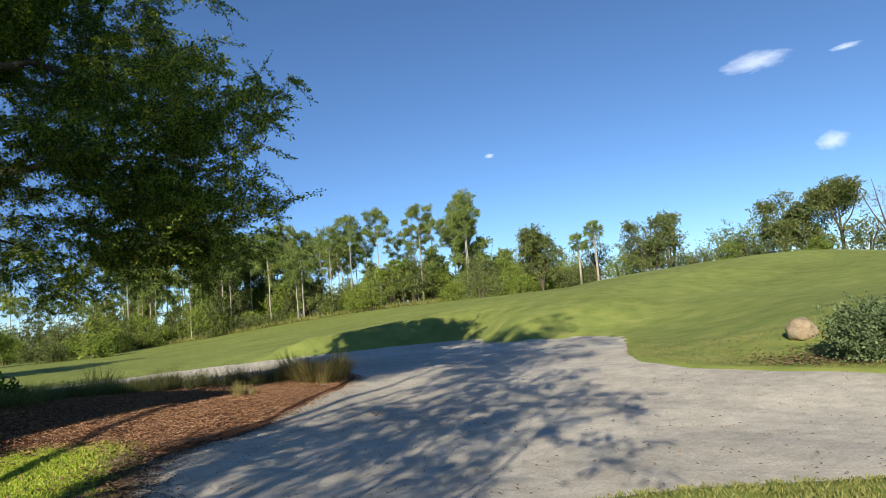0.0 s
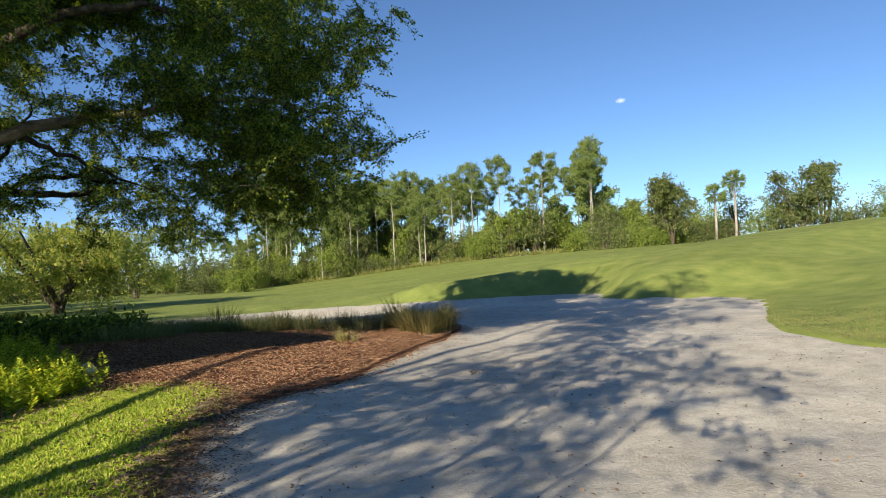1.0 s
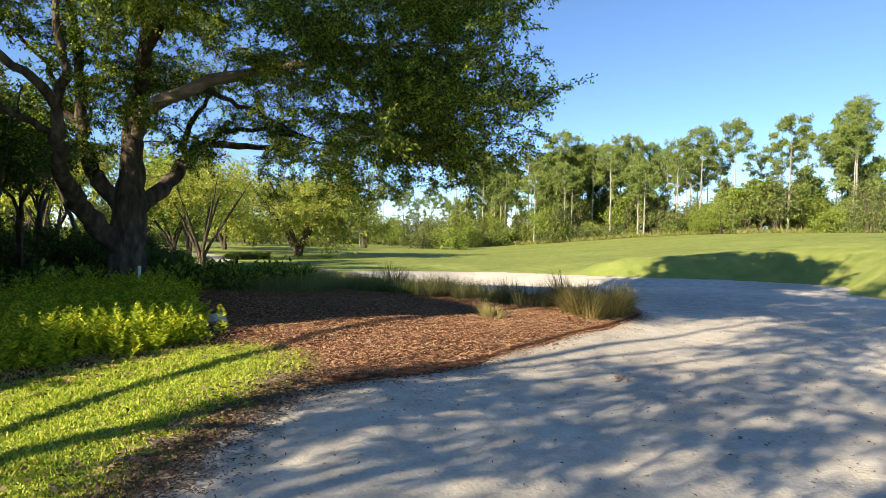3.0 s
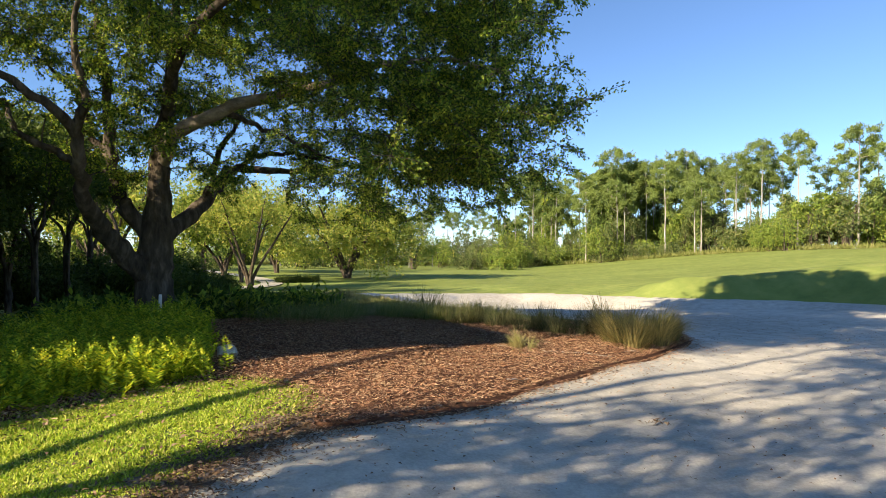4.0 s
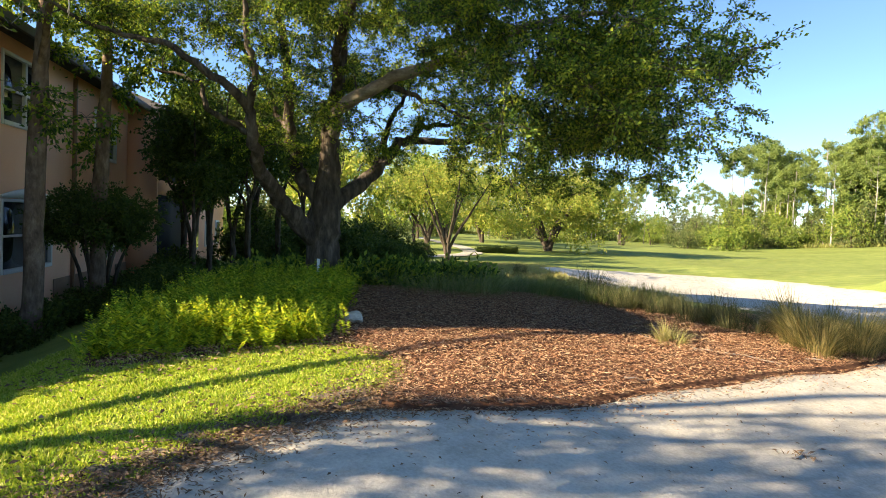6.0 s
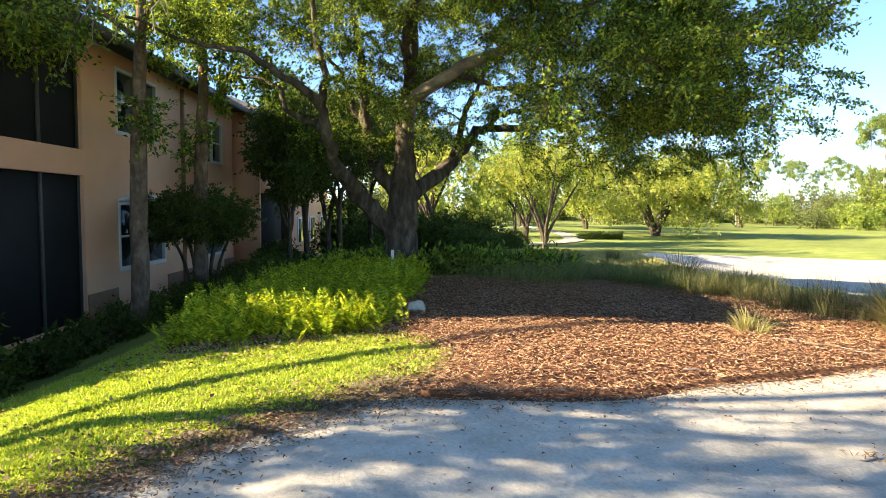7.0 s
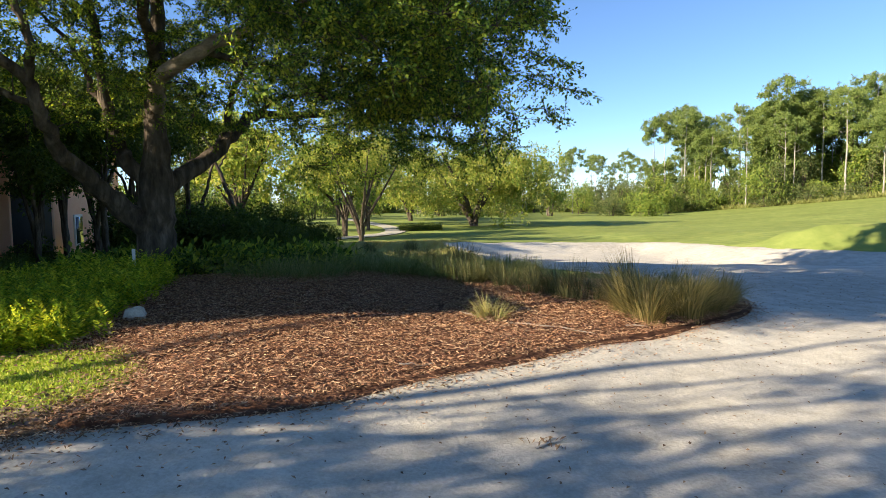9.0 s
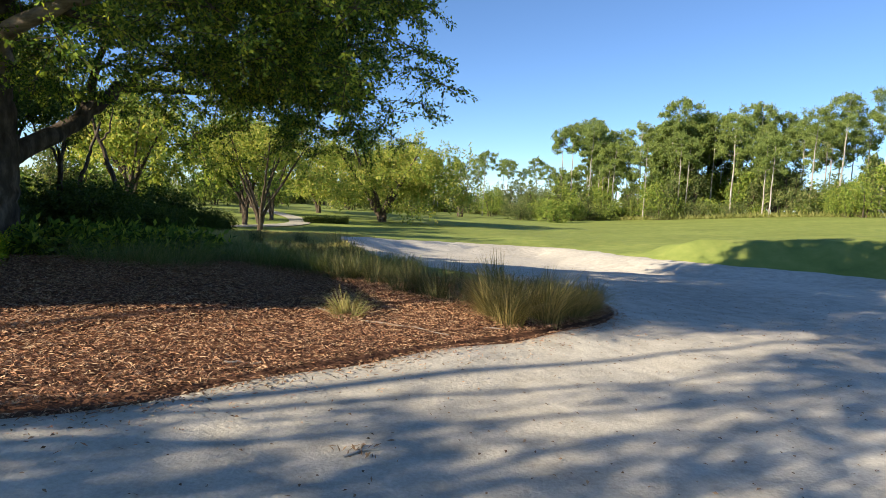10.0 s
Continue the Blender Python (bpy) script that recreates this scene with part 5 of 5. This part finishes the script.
scatter("rough_fringe", 220000, (-60, 55), (105, 175), lambda x, y, q: (inside([(24, 146), (31, 131), (44, 117), (62, 104), (84, 79), (92, 56), (98, 30), (104, 30), (104, 175), (-60, 175), (-60, 108), (-20, 150)], x, y) < 0) & (inside([(24, 152), (33, 137), (46, 123), (64, 110), (88, 84), (98, 60), (104, 30), (104, 175), (-60, 175), (-60, 116), (-20, 157)], x, y) > 0), M_ROUGH, 1.25, 0.14, "tall pale rough grass along the woods", "grass", seed=607, upright=True)

scatter("pine_straw", 9000, (-1.5, 3.4), (7.2, 14.0), lambda x, y, q: (inside(BED, x, y) < 0.03) & (inside(FERN_BED, x, y) > -0.1), M_CHIP, 0.11, 0.006, "long dry straw pieces over the mulch", "bark mulch", lift=0.02, seed=608)
scatter("lawn_litter", 2600, (-3.0, 2.0), (0.8, 7.4), lambda x, y, q: (inside(BED, x, y) > 0.0) & (inside(SAND, x, y) > 0) & (q.random(len(x)) < 0.12 + smooth01(1.0, 0.0, np.minimum(inside(BED, x, y), inside(SAND, x, y)))), M_LITTER, 0.05, 0.025, "tan dead leaves lying on the lawn", "dead leaves", lift=0.025, seed=609)

scatter("tan_rough", 26000, (-6.0, 16.0), (3.0, 34.0), lambda x, y, q: (inside(SAND, x, y) > 0.05) & (inside(SAND, x, y) < 4.5 + q.normal(0, 0.8, len(x))), M_DRY_BLADE, 0.16, 0.02, "dry tan grass between the bed and the far sand", "grass", seed=617, upright=True)
scatter("dry_blades", 26000, (-1.3, 2.0), (1.2, 8.0), lambda x, y, q: (inside(SAND, x, y) > 0.0) & (inside(BED, x, y) > -0.12) & (q.random(len(x)) < 0.06 + smooth01(1.0, -0.05, inside(BED, x, y) + 0.25 * smooth01(0.4, -0.9, x))), M_DRY_BLADE, 0.05, 0.007, "dry tan grass at the end of the lawn", "grass", seed=612, upright=True)
scatter("soil_litter", 60000, (-1.2, 1.0), (1.6, 6.2), lambda x, y, q: (np.abs(inside(SAND, x, y) + 0.10) < np.abs(q.normal(0, 0.22, len(x)))) & (inside(BED, x, y) > -0.1), M_LITTER, 0.04, 0.012, "dead leaves and bark bits over the bare soil", "dead leaves", lift=0.008, seed=613)
scatter("leaf_drift", 16000, (-1.0, 1.6), (1.4, 5.9), lambda x, y, q: (np.abs(inside(SAND, x, y) - 0.02) < np.abs(q.normal(0, 0.20, len(x)))) & (inside(BED, x, y) > -0.1), M_LITTER, 0.04, 0.015, "brown leaf litter drifted along the lawn edge", "dead leaves", lift=0.012, seed=610)
scatter("shrub_litter", 9000, (8.3, -1.5), (11.2, 3.6), lambda x, y, q: (inside(SAND, x, y) > 0.05) & (np.hypot(x - 9.5, y - 1.7) < np.abs(q.normal(0.75, 0.45, len(x)))), M_LITTER, 0.06, 0.025, "brown leaf litter under the round shrub", "dead leaves", lift=0.02, seed=611)

scatter("dry_slope_blades", 42000, (8.6, 1.0), (15.5, 10.5), lambda x, y, q: (inside(SAND, x, y) > 0.03) & (q.random(len(x)) < 0.5 * np.exp(-((x - 10.6) / 2.2) ** 2 - ((y - 4.2) / 2.6) ** 2) * (0.4 + 0.6 * np.sin(1.7 * x + 0.9 * y) ** 2)), M_DRY_BLADE, 0.045, 0.01, "dry tan grass on the slope above the bunker", "grass", seed=615, upright=True)
scatter("slope_litter", 1500, (8.8, 1.0), (14.0, 8.5), lambda x, y, q: (inside(SAND, x, y) > 0.1) & (q.random(len(x)) < 0.7 * np.exp(-((x - 10.4) / 1.8) ** 2 - ((y - 3.6) / 2.2) ** 2)), M_LITTER, 0.06, 0.03, "tan dead leaves on the slope above the bunker", "dead leaves", lift=0.02, seed=616)

scatter("leaf_pile", 420, (3.6, 5.6), (4.2, 6.2), lambda x, y, q: np.hypot((x - 3.89) / 1.5, y - 5.88) < np.abs(q.normal(0, 0.07, len(x))), M_LITTER, 0.06, 0.014, "small heap of dead leaves and twigs on the sand", "dead leaves", tilt=0.5, lift=0.005, seed=614)
for i, (a, b) in enumerate([((0.46, 4.78), (0.57, 5.06)), ((0.17, 4.38), (0.30, 4.60)), ((3.82, 5.80), (4.02, 5.93)), ((2.7, 6.95), (2.95, 7.05)), ((4.9, 8.95), (5.15, 9.0)), ((3.02, 9.12), (3.3, 8.92)), ((3.6, 8.7), (4.5, 8.45))]):
    srng = np.random.default_rng(620 + i)
    x, y = np.linspace(a[0], b[0], 6), np.linspace(a[1], b[1], 6)
    base = np.array([a[0], a[1], float(ground_at(*a))])
    line = np.column_stack([x, y, ground_at(x, y) + 0.012]) + srng.normal(0, 0.006, (6, 3)) - base
    stick = thing("fallen_stick", base, "short dry grey stick lying on the ground", "stick", "dry sticks on the ground")
    g = Geo()
    tube(g, line, np.linspace(0.011, 0.005, 6), 6)
    part("twig", g, M_DRY_WOOD, stick)

# a strip of cart path across the fairway
px = np.array([(-24, 96), (-13, 72), (-8.5, 60), (-7.2, 52), (-9.5, 45), (-14, 38)], float)
pl = smooth_line(px, 10)
tn = unit(np.gradient(pl, axis=0))
sd = np.stack([-tn[:, 1], tn[:, 0]], 1)
cols = np.linspace(-0.9, 0.9, 6)
pxx, pyy = pl[:, :1] + sd[:, :1] * cols[None], pl[:, 1:] + sd[:, 1:] * cols[None]
sheet("cart_path", pxx, pyy, land(pxx, pyy) + 0.06, M_PATH, "pale concrete cart path winding over the fairway", "path")

# small clouds far out over the course
M_CLOUD, ct, cp = node_material("cloud_vapour")
cn = add_node(ct, "ShaderNodeTexNoise", Scale=2.2, Detail=7.0, Roughness=0.62)
cc = ct.nodes.new("ShaderNodeTexCoord")
ct.links.new(cc.outputs["Object"], cn.inputs["Vector"])
ln = ct.nodes.new("ShaderNodeVectorMath")
ln.operation = "LENGTH"
ct.links.new(cc.outputs["Object"], ln.inputs[0])
sub = ct.nodes.new("ShaderNodeMath")
sub.operation = "SUBTRACT"
ct.links.new(cn.outputs["Fac"], sub.inputs[0])
ct.links.new(ln.outputs["Value"], sub.inputs[1])
rg = ct.nodes.new("ShaderNodeMapRange")
rg.inputs["From Min"].default_value, rg.inputs["From Max"].default_value, rg.inputs["To Max"].default_value = -0.35, 0.35, 0.5
ct.links.new(sub.outputs[0], rg.inputs["Value"])
em = add_node(ct, "ShaderNodeEmission", Color=(0.92, 0.94, 1.0, 1), Strength=0.9)
tp = ct.nodes.new("ShaderNodeBsdfTransparent")
mx = ct.nodes.new("ShaderNodeMixShader")
ct.links.new(rg.outputs["Result"], mx.inputs["Fac"])
ct.links.new(tp.outputs["BSDF"], mx.inputs[1])
ct.links.new(em.outputs["Emission"], mx.inputs[2])
ct.links.new(mx.outputs["Shader"], ct.nodes["Material Output"].inputs["Surface"])
for az, el, w, h in ((72.6, 18.0, 84, 27), (77.2, 10.6, 38, 26), (79.0, 17.4, 34, 8), (48.8, 14.0, 15, 8)):
    a, e, far_off = math.radians(az), math.radians(el), 1500
    at = Vector((far_off * math.cos(e) * math.sin(a), far_off * math.cos(e) * math.cos(a), far_off * math.sin(e)))
    geo = Geo()
    geo.add([(-1, -1, 0), (1, -1, 0), (1, 1, 0), (-1, 1, 0)], [(0, 1, 2, 3)])
    cloud = part("cloud", geo, M_CLOUD)
    cloud.matrix_basis = look(at, (0, 0, 0)) @ Matrix.Diagonal((w, h, 1, 1))
    cloud.visible_shadow = False
    tagged(cloud, "small soft white cloud in the blue sky", "cloud", kind="structure")
